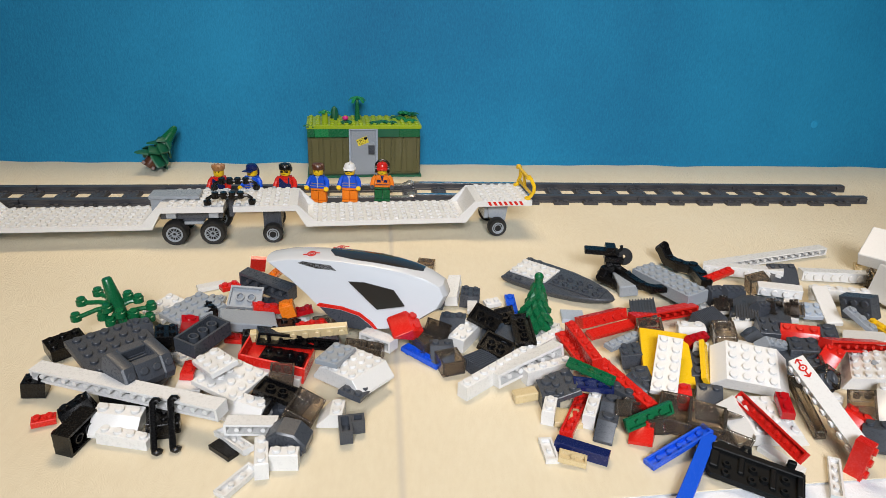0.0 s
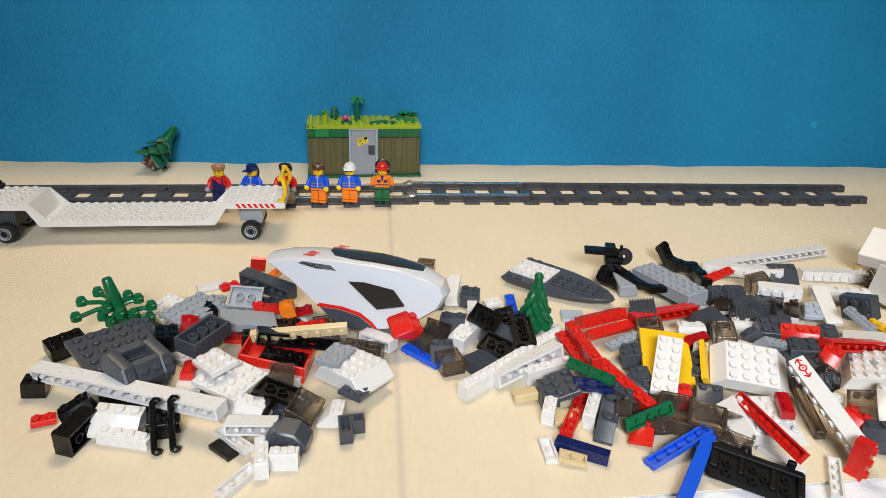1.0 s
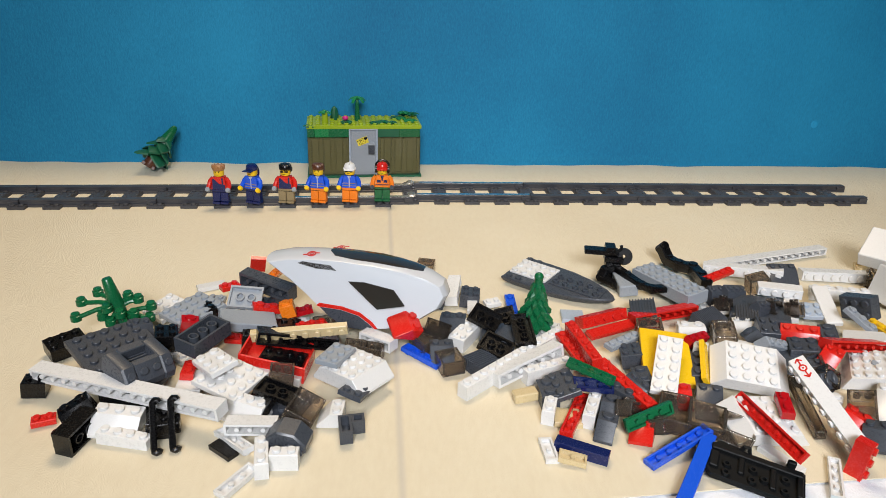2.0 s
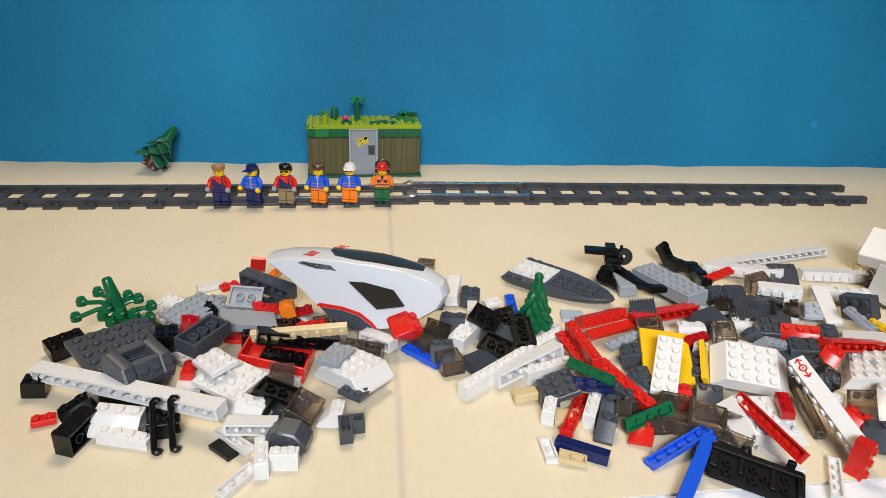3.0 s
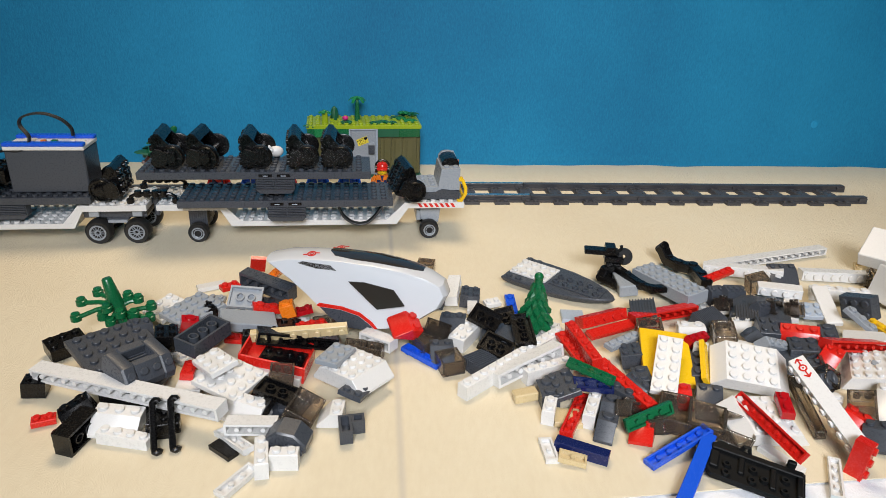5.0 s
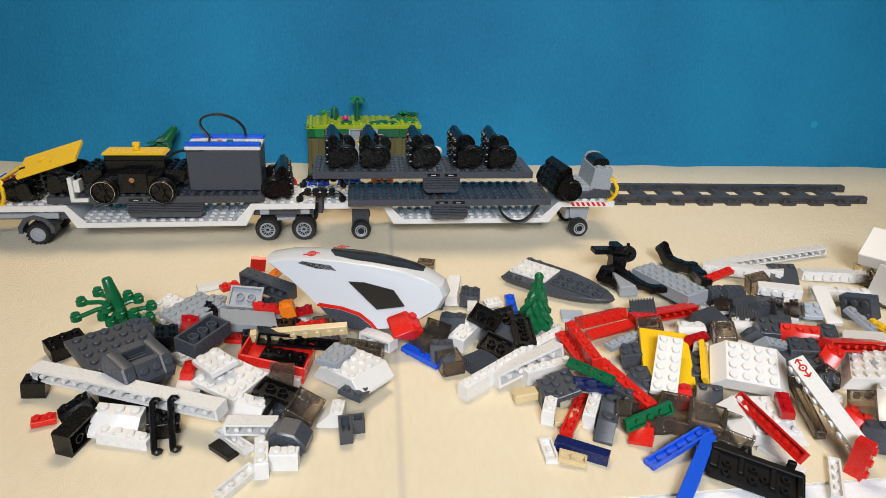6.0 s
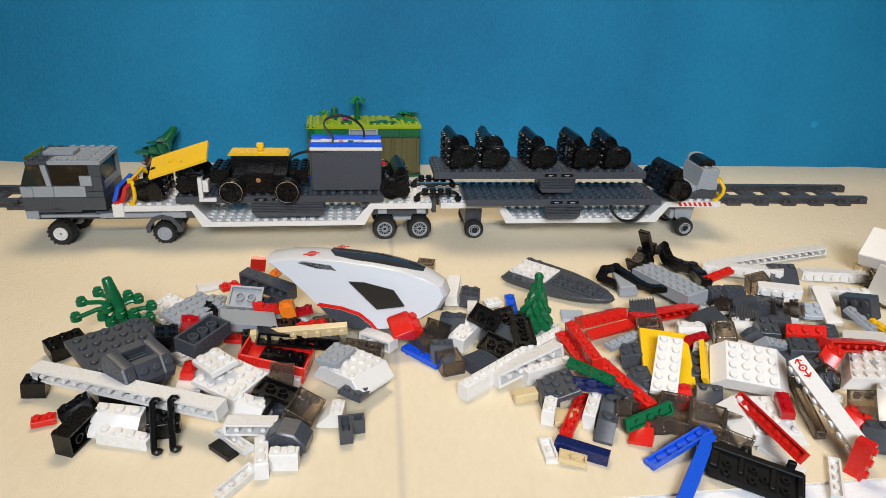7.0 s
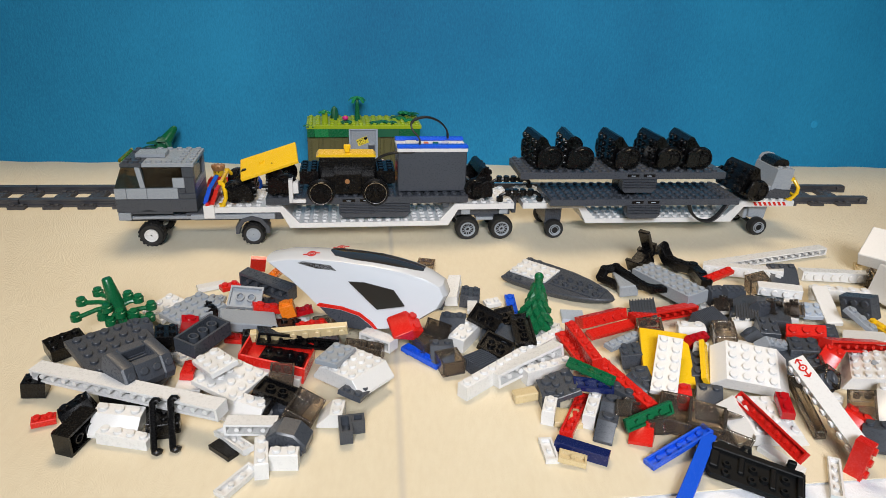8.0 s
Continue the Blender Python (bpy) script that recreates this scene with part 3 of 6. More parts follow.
def standing_fir(m):
    t = thing("toy_fir", "small green ribbed toy fir tree standing among loose bricks", "toy tree", m=m)
    part("trunk", Shape().lathe([(4, 0), (4, 6), (2.4, 8), (3.0, 12), (2.2, 30)], None, 12), "green", t)
    for k in range(6):
        z, r_ = 5 + k * 4.7, 12.2 - k * 1.5
        s = Shape()
        for j in range(8):
            leaf(s, Matrix.Translation((0, 0, z)) @ Matrix.Rotation(j * 0.785 + k * 0.39, 4, "Z"), r_ * (1.06 if j % 2 else 0.98), r_ * 0.34, 3.2, 1.6, 2.6)
        part("branch_tier", s, "green", t)
    part("tip", Shape().cyl(0, 0, 30, 2.6, 3).ball(0, 0, 34.5, 2.9, 2.9, 2.9), "green", t)


def leafy_tree(m):
    t = thing("toy_tree", "green toy plant tree with round-ended twigs on a dark post", "toy tree", m=m)
    part("trunk", Shape().cyl(0, 0, -2, 2.0, 14), "brown", t)
    part("collar", Shape().lathe([(3.6, 8.5), (4.2, 10), (4.2, 13), (2.4, 15)], None, 12), "forest", t)
    for root, ends in (((-2, 0, 22), ((-25, -7, 15), (-24, 0, 22), (-16, 6, 26), (-9, -6, 16))),
                       ((-1, 1, 20), ((3, 5, 25), (9, 5, 23), (-5, -7, 22), (-3, -9, 14), (2, -6, 18), (-9, 4, 19))),
                       ((1, 0, 15), ((17, 4, 19), (15, -6, 12), (17, 0, 13), (6, -9, 11), (9, -3, 17)))):
        s = Shape()
        for x, y, z in ends:
            q = Vector(root) * 0.5 + Vector((x, y, z)) * 0.5 + Vector((0, 0, 1))
            s.tube([root, tuple(q), (x, y, z)], 1.5, 8)
            s.lathe([(2.4, -2.4), (3.2, -2.0), (3.2, 1.2), (2.5, 1.6), (2.5, 2.8), (2.2, 3.1)], Matrix.Translation((x, y, z + 0.6)), 12)
        part("twig", s, "green", t)
    part("stem", Shape().tube([(0, 0, 12), (-1, 0, 18), (-3, 0, 27)], 3.9, 10), "green", t)
    part("tip", Shape().lathe([(3.9, 0), (4.1, 3), (2.9, 14.5), (2.5, 15)], Matrix.Translation((-3, 0, 25)) @ Matrix.Rotation(-0.2, 4, "Y"), 12), "green", t)


# ---------------------------------------------------------------- vehicles: x along, y across from the near side, z up
WHEELS = []


def tyre_shape(r_, w, tread):
    s = Shape()
    prof = [(r_ * 0.55, 3.0), (r_ * 0.58, 0.4), (r_ * 0.86, 0), (r_ * 0.97, w * 0.14), (r_, w * 0.3), (r_, w * 0.7), (r_ * 0.97, w * 0.86), (r_ * 0.86, w), (r_ * 0.58, w - 0.4), (r_ * 0.55, w - 3.0)]
    s.lathe(prof, Matrix.Rotation(-math.pi / 2, 4, "X"), 28)
    s.cyl(0, w * 0.35, 0, r_ * 0.57, w * 0.3, "y", 20)
    n = 18 if tread else 0
    for k in range(n):
        a = 2 * math.pi * k / n
        s.box(-0.9, w * 0.08, r_ - 0.5, 0.9, w * 0.92, r_ + 0.5, 0.2, Matrix.Rotation(a, 4, "Y"))
    return s


def rim_shape(r_, style):
    s = Shape()
    if style == "white":
        r_ = r_ * 0.86
    turn = Matrix.Rotation(-math.pi / 2, 4, "X")
    s.lathe([(r_ * 0.50, -0.1), (r_ * 0.62, -0.4), (r_ * 0.62, 1.0), (r_ * 0.5, 1.2)], turn, 24, False)
    if style == "white2":
        s.lathe([(0.4, 0.2), (r_ * 0.2, 0.0), (r_ * 0.52, 0.5)], turn, 20, False)
    elif style != "ring":
        s.lathe([(r_ * 0.14, 1.2), (r_ * 0.14, -0.2), (r_ * 0.24, -0.3), (r_ * 0.24, 1.6), (r_ * 0.14, 1.8)], turn, 20, False)
    if style == "spoke":
        for k in range(6):
            for o in (-0.085, 0.085):
                s.box(r_ * o - 0.25, -0.35, 1.6, r_ * o + 0.25, 0.9, r_ * 0.57, 0.1, Matrix.Rotation(k * math.pi / 3 + 0.2, 4, "Y"))
    elif style == "white":
        s.lathe([(r_ * 0.1, -0.2), (r_ * 0.3, 0.3), (r_ * 0.5, 0.6), (r_ * 0.6, 0.2)], turn, 20, False)
        for k in range(6):
            s.box(-0.5, -0.3, 1.4, 0.5, 0.6, r_ * 0.5, 0.1, Matrix.Rotation(k * math.pi / 3, 4, "Y"))
    elif style == "ring":
        s.lathe([(r_ * 0.33, -0.4), (r_ * 0.40, -0.7), (r_ * 0.40, 1.0)], turn, 24, False)
    return s


MESHES = {}


def wheel(parent, x, y, r_, w, style, colour, tread):
    key = (r_, style)
    if key not in MESHES:
        MESHES[key] = (tyre_shape(r_, w, tread).mesh("wheel", "rubber"), rim_shape(r_, style).mesh("rim", colour))
    ob = part("wheel", MESHES[key][0], None, parent, "black rubber tyre", m=P(x, y, r_))
    part("rim", MESHES[key][1], None, ob, colour + " plastic rim")
    part("rim", MESHES[key][1], None, ob, colour + " plastic rim", m=P(0, w, 0, 0, 0, 180))
    WHEELS.append((ob, x, y, r_, parent))


def gate_shape():
    s = Shape()
    for y0, ym, y1 in ((4, 0.6, 7), (44, 47.4, 41)):
        s.tube([(0, y0, 0), (2, y0 + (ym - y0) * 0.6, 3), (4.2, ym, 8), (4.2, ym, 13), (2, y0 + (y1 - y0) * 0.5, 18.5), (0, y1, 20)], 1.7, 10)
        s.cyl(0, y0, -0.4, 3.1, 2.2)
    s.tube([(2.6, 2.5, 5), (2.6, 45.5, 5)], 1.5, 10)
    s.tube([(0, 5.5, 19.4), (0, 42.5, 19.4)], 1.6, 10)
    s.tube([(2.6, 24, 5), (0, 24, 19.4)], 1.5, 10)
    s.cyl(0, 6.5, 18.0, 2.3, 3.6).cyl(0, 41.5, 18.0, 2.3, 3.6)
    return s


def low_loader(t, x0, xa, xb, xc, xd, x1):
    """A white dropped deck: high, low, high, with its studs and gussets."""
    s = Shape()
    s.prism([(x0, 30), (xa - 1.5, 30), (xb, 15), (xc, 15), (xd + 2.5, 30), (x1, 30), (x1, 35.2), (xd - 0.5, 35.2), (xc - 1, 19.6), (xb + 1, 19.6), (xa + 0.5, 35.2), (x0, 35.2)], 0, 48, None, 0.25)
    for y in (0.3, 45.7):
        s.prism([(xb - 1, 19), (xb + 9, 19), (xa + 1, 35), (xa - 1, 35)], y, y + 2, None, 0.2)
        s.prism([(xc + 1, 19), (xc - 9, 19), (xd - 1, 35), (xd + 1, 35)], y, y + 2, None, 0.2)
    s.studs(x0, 0, 35.2, int((xa - x0) // 8), 6)
    n = int((xc - xb - 2) // 8)
    s.studs((xb + xc) / 2 - 4 * n, 0, 19.6, n, 6)
    s.studs(x1 - 8 * int((x1 - xd) // 8), 0, 35.2, int((x1 - xd) // 8), 6)
    return part("deck", s, "white", t, "white studded plastic low deck")


def rear_trailer():
    t = thing("rear_trailer", "white toy low-loader trailer with red stripes and yellow tail rail", "toy trailer")
    low_loader(t, -32, 22, 29, 173, 181, 234)
    stripe = Shape().prism([(0, 30.9), (2.6, 30.9), (0.2, 34.6), (-2.4, 34.6)], -0.25, 0.1, None, 0.05).mesh("hazard_stripe", "red")
    for k in range(7):
        part("hazard_stripe", stripe, None, t, "red diagonal warning stripe", m=P(194 + 4.9 * k, 0, 0))
    block_part = part("axle_block", Shape().box(-7.4, 8.6, 12, 7.4, 39.4, 30, 0.3), "dark grey", t, "dark grey ribbed axle block")
    rib = Shape().box(-8, 8, 12, -7, 40, 29.9, 0.2).mesh("rib", "dark grey")
    for k in range(9):
        part("rib", rib, None, block_part, m=P(k * 1.8, 0, 0))
    s = Shape().prism([(194, 30), (214, 30), (212, 13), (196, 16)], 9, 39).box(192, 12, 14, 196, 36, 24, 0.4)
    part("axle_block", s, "light grey", t, "light grey axle block")
    part("axle", Shape().cyl(0, 4, 8.8, 2, 40, "y"), "black", t)
    part("axle", Shape().cyl(203, 4, 8.8, 2, 40, "y"), "black", t)
    for x in (0, 203):
        for y in (-0.6, 39.6):
            wheel(t, x, y, 8.8, 9, "ring", "light grey", False)
    part("tail_rail", gate_shape(), "yellow", t, "yellow plastic tail rail", m=P(230.5, 0, 35.4))
    knobs = coupling_bar()
    for y in (4, 44):
        part("coupling_bar", knobs, None, t, "black knobbed coupling bar", m=P(-22, y, 36.6))
    return t


def coupling_bar():
    s = Shape()
    s.tube([(6, 0, 0), (5.5, 0, 5), (2, 0, 7.4), (-26, 0, 7.4), (-30.5, 0, 5), (-31, 0, 0)], 1.7, 10)
    s.cyl(6, 0, -0.6, 3.2, 4).cyl(-31, 0, -0.6, 3.2, 4)
    for k in range(4):
        s.cyl(-3 - 7 * k, 0, 5.0, 2.9, 5.6)
    return s.mesh("coupling_bar", "black")


def front_trailer():
    t = thing("front_trailer", "white toy low-loader trailer with twin rear axles", "toy trailer")
    low_loader(t, 46, 110, 116, 256, 262, 316)
    s = Shape().box(262, 7, 22, 314, 41, 29.9, 0.5).box(264, 5, 26, 272, 43, 29.9, 0.3).box(304, 5, 26, 313, 43, 29.9, 0.3)
    s.box(281, 6, 20, 299, 42, 22.4, 0.3)
    part("bogie_frame", s, "dark grey", t, "dark grey twin-axle frame")
    part("axle_plate", Shape().box(268, 3, 24, 276, 6, 29, 0.3).box(303, 3, 24, 311, 6, 29, 0.3).box(282, 4, 18, 298, 7, 20.6, 0.3), "light grey", t)
    for x in (274, 305.5):
        part("axle", Shape().cyl(x, 4, 11, 2, 40, "y"), "black", t)
        for y in (-1, 37):
            wheel(t, x, y, 11, 12, "spoke", "light grey", False)
    part("front_rail", gate_shape(), "yellow", t, "yellow plastic front rail", m=P(60, 0, 35.4, 0, 0, 0))
    part("end_brick", Shape().box(45, -1.4, 25.5, 54, 7, 37, 0.4), "white", t)
    part("deck_tile", Shape().box(252, 16, 36.8, 294, 34, 40.2, 0.4).box(253, 17, 26, 263, 33, 36.8, 0.4), "light grey", t, "light grey smooth tile on a stub")
    # dark arm under the rear deck
    part("tow_arm", Shape().prism([(314, 30), (326, 34), (326, 38), (314, 35)], 18, 30).box(318, 16, 20, 322, 32, 40, 0.4), "dark grey", t)
    return t


def truck():
    t = thing("truck", "grey toy truck with smoky cab windows and light grey roof", "toy truck")
    part("chassis", Shape().box(-22, 10, 20, 112, 38, 26, 0.5).box(36, 4, 22, 110, 44, 27.5, 0.4).box(30, 2, 26.6, 112, 46, 29.8, 0.4).studs(88, 0, 27, 2, 6), "dark grey", t)
    part("side_step", Shape().box(34, -0.6, 24.5, 92, 6, 28.5, 0.4), "light grey", t)
    part("side_step", Shape().box(84, -0.8, 24, 104, 6, 29, 0.4).studs(86, -1, 29, 2, 1), "light grey", t)
    part("bumper", Shape().box(-24, -0.4, 24.5, -14, 48.4, 31.5, 0.4).box(-14, 2, 24.5, 36, 6, 27, 0.3), "light grey", t)
    s = Shape().box(-24.5, 0, 31.6, 40, 48, 43, 0.4)
    s.prism([(-14, 31.8), (-9, 31.8), (0, 34.5), (9, 31.8), (20, 31.8), (20, 30), (-14, 30)], 0, 10)
    part("cab_base", s, "dark grey", t, "dark grey lower cab course")
    for x0, x1 in ((-24.5, -15.2), (-15, 1), (1.2, 26)):
        part("cab_brick", Shape().box(x0, 0, 43.2, x1, 8, 52.6, 0.35), "light grey", t)
    part("cab_brick", Shape().box(22.5, 0.1, 52.8, 32, 8, 61.5, 0.35), "light grey", t)
    part("cab_brick", Shape().box(26.2, 0, 43.2, 40, 48, 48, 0.35), "dark grey", t)
    part("cab_brick", Shape().box(26.2, 0.1, 48.2, 32, 8, 52.6, 0.35), "dark grey", t)
    part("cab_brick", Shape().box(-24.5, 8.2, 43.2, -16, 48, 52.6, 0.35), "light grey", t)
    part("cab_brick", Shape().box(-15.8, 40, 43.2, 26, 48, 52.6, 0.35), "light grey", t)
    part("cab_pillar", Shape().box(30.8, 0, 61.6, 40, 6, 70.6, 0.3).box(32.2, 0, 48.2, 40, 6, 61.4, 0.3), "dark grey", t)
    part("cab_pillar", Shape().box(32.2, 42, 48.2, 40, 48, 70.6, 0.3), "light grey", t)
    part("cab_back", Shape().box(34.5, 6.2, 48.2, 39.8, 41.8, 54, 0.3), "light grey", t)
    part("rear_window", Shape().box(36, 6.4, 54.2, 38.4, 41.6, 70.4, 0.3), "cab glass", t, "smoky rear window pane")
    part("window_pillar", Shape().prism([(-3.5, 52.8), (0.6, 52.8), (-1.8, 70.6), (-6, 70.6)], 0, 4), "light grey", t)
    part("side_window", Shape().box(0.2, 0.9, 53, 30.6, 2.6, 70.5, 0.3), "cab glass", t, "smoky side window pane")
    part("windscreen", Shape().prism([(-24, 52.8), (-3.6, 52.8), (-6, 70.6), (-16.5, 70.6)], 0.4, 47.6), "cab glass", t, "sloping smoky windscreen")
    part("far_window", Shape().box(0.2, 45.4, 53, 30.6, 47, 70.5, 0.3), "cab glass", t)
    part("seat", Shape().box(6, 12, 43.2, 24, 36, 52, 0.6).box(20, 12, 52, 25, 36, 64, 0.6), "black", t)
    s = Shape().box(0, -0.2, 70.8, 41, 48.2, 74, 0.35)
    for i in range(5):
        s.stud(5 + 8 * i, 3.6, 74).stud(5 + 8 * i, 44.4, 74)
    for j in range(1, 5):
        s.stud(37, 3.6 + 8.16 * j, 74).stud(29, 3.6 + 8.16 * j, 74)
    part("roof", s, "light grey", t, "light grey studded roof plate")
    part("roof_front", Shape().box(-17, -0.2, 70.8, -0.2, 48.2, 74, 0.35).studs(-17, 0, 74, 2, 2).studs(-17, 32, 74, 2, 2), "dark grey", t)
    part("roof_tile", Shape().box(-9, 17, 74.1, 15, 33, 77.4, 0.35), "light grey", t)
    part("light_bar", Shape().box(-19.4, 6, 73, -17.2, 42, 76.2, 0.7), "clear yellow", t, "clear yellow light bar")
    part("fender", Shape().prism([(70, 11), (70, 17), (76, 25), (84.5, 27.5), (93, 25), (99, 17), (99, 11), (96, 11), (95.5, 16), (91, 22), (84.5, 24), (78, 22), (73.5, 16), (73, 11)], -1.5, 10), "dark grey", t, "dark grey wheel arch")
    for x in (0, 84.5):
        part("axle", Shape().cyl(x, 4, 10.6, 2, 40, "y"), "black", t)
    for y in (-0.6, 37.6):
        wheel(t, 0, y, 10.6, 11, "white", "white", True)
        wheel(t, 84.5, y, 9.8, 11, "white2", "light grey", True)
    return t


REAR, FRONT, TRUCK = rear_trailer(), front_trailer(), truck()
CARGO = []


def load(ob, carrier, m):
    CARGO.append((ob, carrier, m))
    return ob


def vent_unit(n):
    """A ribbed air unit: slats on a tapering box."""
    s = Shape()
    s.prism([(0, 0), (n, 0), (n, -9.5), (n - 3, -13), (3, -13), (0, -9.5)], 1.2, 10)
    for k in range(6):
        for a, b_ in ((0.4, n / 2 - 0.3), (n / 2 + 0.3, n - 0.4)):
            s.box(a, 0, -1.4 - 1.5 * k, b_, 2, -0.4 - 1.5 * k, 0.25)
    return s


def floor_plate(name, length, units, carrier, m, label):
    t = thing(name, label, "toy plate")
    s = Shape().box(0, 0, 0, length, 48, 6.3, 0.4).studs(0, 0, 6.3, int(length // 8), 6)
    part("plate", s, "dark grey", t)
    for x, n in units:
        u = part("vent_unit", vent_unit(n), "dark grey", t, "ribbed dark grey vent unit", m=P(x, 0.2, -0.1))
        part("vent_frame", Shape().box(3, -0.3, 2, 14, 0.3, 4.6, 0.2), "black", u, m=P(0, -0.2, 0))
        part("vent_frame", Shape().box(18, -0.3, 2, 29, 0.3, 4.6, 0.2), "black", u, m=P(0, -0.2, 0))
        part("marking", Shape().box(6.5, -0.5, 2.8, 10.5, 0, 3.5, 0.1).box(21, -0.5, 2.8, 25.5, 0, 3.5, 0.1), "pale grey", u, m=P(0, -0.2, 0))
    return load(t, carrier, m)


low = floor_plate("train_floor", 180, ((73, 32),), "rear", P(-11, -14, 36.9), "dark grey studded train floor plate laid on the trailer deck")
up = floor_plate("train_floor", 190, ((94, 32),), "rear", P(-40, -14, 62.0), "dark grey studded train floor plate carrying five wheelsets")
for x in (98,):
    part("support_brick", Shape().box(x, 12, -18.6, x + 16, 36, -0.1, 0.4), "black", up, "black supporting brick")
base = floor_plate("train_floor", 176, ((62, 62),), "front", P(97, -1, 36.9), "dark grey studded train floor plate on the front trailer")


def train_wheel(r_):
    s = Shape()
    turn = Matrix.Rotation(-math.pi / 2, 4, "X")
    s.lathe([(r_ * 0.08, -0.9), (r_ * 0.22, -0.9), (r_ * 0.26, 1.4), (r_ * 0.72, 1.4), (r_ * 0.76, -0.5), (r_ * 0.88, -0.7), (r_ * 0.91, -0.2), (r_ * 0.92, 2.8), (r_, 3.0), (r_, 4.6), (r_ * 0.9, 5.0)], turn, 28)
    for k in range(10):
        s.box(-0.55, 0.2, r_ * 0.24, 0.55, 1.6, r_ * 0.74, 0.1, Matrix.Rotation(k * math.pi / 5, 4, "Y"))
    return s.mesh("wheel", "black")


def wheel_ring(r_):
    s = Shape().lathe([(r_ * 0.79, -0.4), (r_ * 0.79, -0.72), (r_ * 0.82, -0.78), (r_ * 0.82, -0.4)], Matrix.Rotation(-math.pi / 2, 4, "X"), 28, False)
    return s.mesh("wheel_ring", "metal")


TWHEEL = train_wheel(10.2)
RING = wheel_ring(10.2)


def wheelset(carrier, m, label="black plastic train wheelset standing on a dark grey plate"):
    t = thing("train_wheelset", label, "toy wheelset", "wheelsets on the trailers")
    for y, rz in ((-25, 0), (21, 180)):
        part("wheel", TWHEEL, None, t, m=P(5, y, 10.2, 0, 0, rz))
    part("axle", Shape().cyl(5, -22, 10.2, 2, 40, "y"), "metal", t, "thin steel axle")
    s = Shape().box(-10, -21, 1, -5.5, 17, 26, 0.5)
    turn = Matrix.Translation((-10, 0, 0)) @ Matrix.Rotation(-math.pi / 2, 4, "Y")
    for y in (-17, -9, 5, 13):
        for z in (4.5, 10.5, 16.5, 22.5):
            s.lathe([(2.6, -0.2), (2.4, 1.7), (2.1, 2.0)], Matrix.Translation((0, y, z)) @ turn, 12)
    part("frame", s, "black", t)
    for y in (-21, 14.4):
        s = Shape().prism([(-10, 2), (-10, 25), (-7, 28), (-4, 28), (7, 16), (4, 10), (-5, 15), (-5, 2)], y, y + 3)
        part("side_frame", s, "black", t)
    for y in (-27.6, 22):
        s = Shape().prism([(-8.5, 3), (-9.6, 7), (-9.2, 15), (-6.5, 18), (-2, 16.6), (8, 12.8), (8, 7.6), (-4, 3)], y, y + 3)
        s.cyl(5, y - 0.8, 10.2, 4.0, 4.4, "y", 18).cyl(5, y - 1.4, 10.2, 1.2, 5.6, "y", 10)
        for z in (5.4, 13.2):
            for k in range(4):
                s.box(1.4 + 2 * k, y - 1.3, z, 2.2 + 2 * k, y + 4.2, z + 1.9, 0.15)
        part("axle_box", s, "black", t)
    part("cross_bar", Shape().prism([(-9.5, 25.5), (-7, 29), (-3.5, 28.5), (0.5, 23), (-4, 19), (-7, 21)], -21, 17.4), "black", t)
    return load(t, carrier, m)


for k, u in enumerate((-18, 12, 53, 91, 121)):
    wheelset("rear", P(u, 13, 69.8, 0, 0, (4, -3, 2, 3, -2)[k]))
wheelset("rear", P(177, 13, 41.0, 0, 22, 8), "black plastic train wheelset tipped over on the trailer deck")
wheelset("front", P(285, 25, 37.5, 0, 6, 184), "black plastic train wheelset at the end of the front trailer")
wheelset("front", P(76, 24, 37.2, 0, 4, 182) @ Matrix.Diagonal((1.05, 0.9, 0.84, 1)), "black plastic train wheelset behind the yellow rail")
wheelset("front", P(107, 26, 43.2, 0, 4, 4) @ Matrix.Diagonal((1.0, 0.84, 0.74, 1)), "black plastic train wheelset under the yellow plate")


def motor_box():
    t = thing("motor_box", "grey toy engine block with black rounded top on the trailer tail", "toy engine")
    part("base", Shape().prism([(0, 0), (44, 0), (44, 7), (28, 9.5), (22, 6), (0, 6)], 0, 40), "dark grey", t)
    part("foot", Shape().box(0.5, 2, 6, 27.5, 38, 11, 0.4).studs(0, 4, 11, 3, 4), "light grey", t)
    part("body", Shape().prism([(24, 8), (44, 8), (44, 28), (27, 28)], 1, 38).studs(28, 2, 28, 2, 1), "light grey", t, "light grey plastic block")
    part("drum", Shape().prism([(28.5, 28), (28.5, 31), (31, 34), (35, 35), (38, 35), (42, 34), (44, 31), (44, 28)], 11, 34), "black", t, "black rounded drum")
    part("end_cap", Shape().prism([(28, 28), (28, 31), (30.6, 34.6), (35, 35.6), (38, 35.6), (42.4, 34.6), (44.4, 31), (44.4, 28)], 34.2, 38), "light grey", t)
    part("flame_mark", Shape().box(43.8, 16, 20, 44.5, 19, 32, 0.2).box(43.8, 19, 18, 44.5, 22, 26, 0.2), "orange", t, "orange flame mark")
    return load(t, "rear", P(186, 4, 37.0))


motor_box()


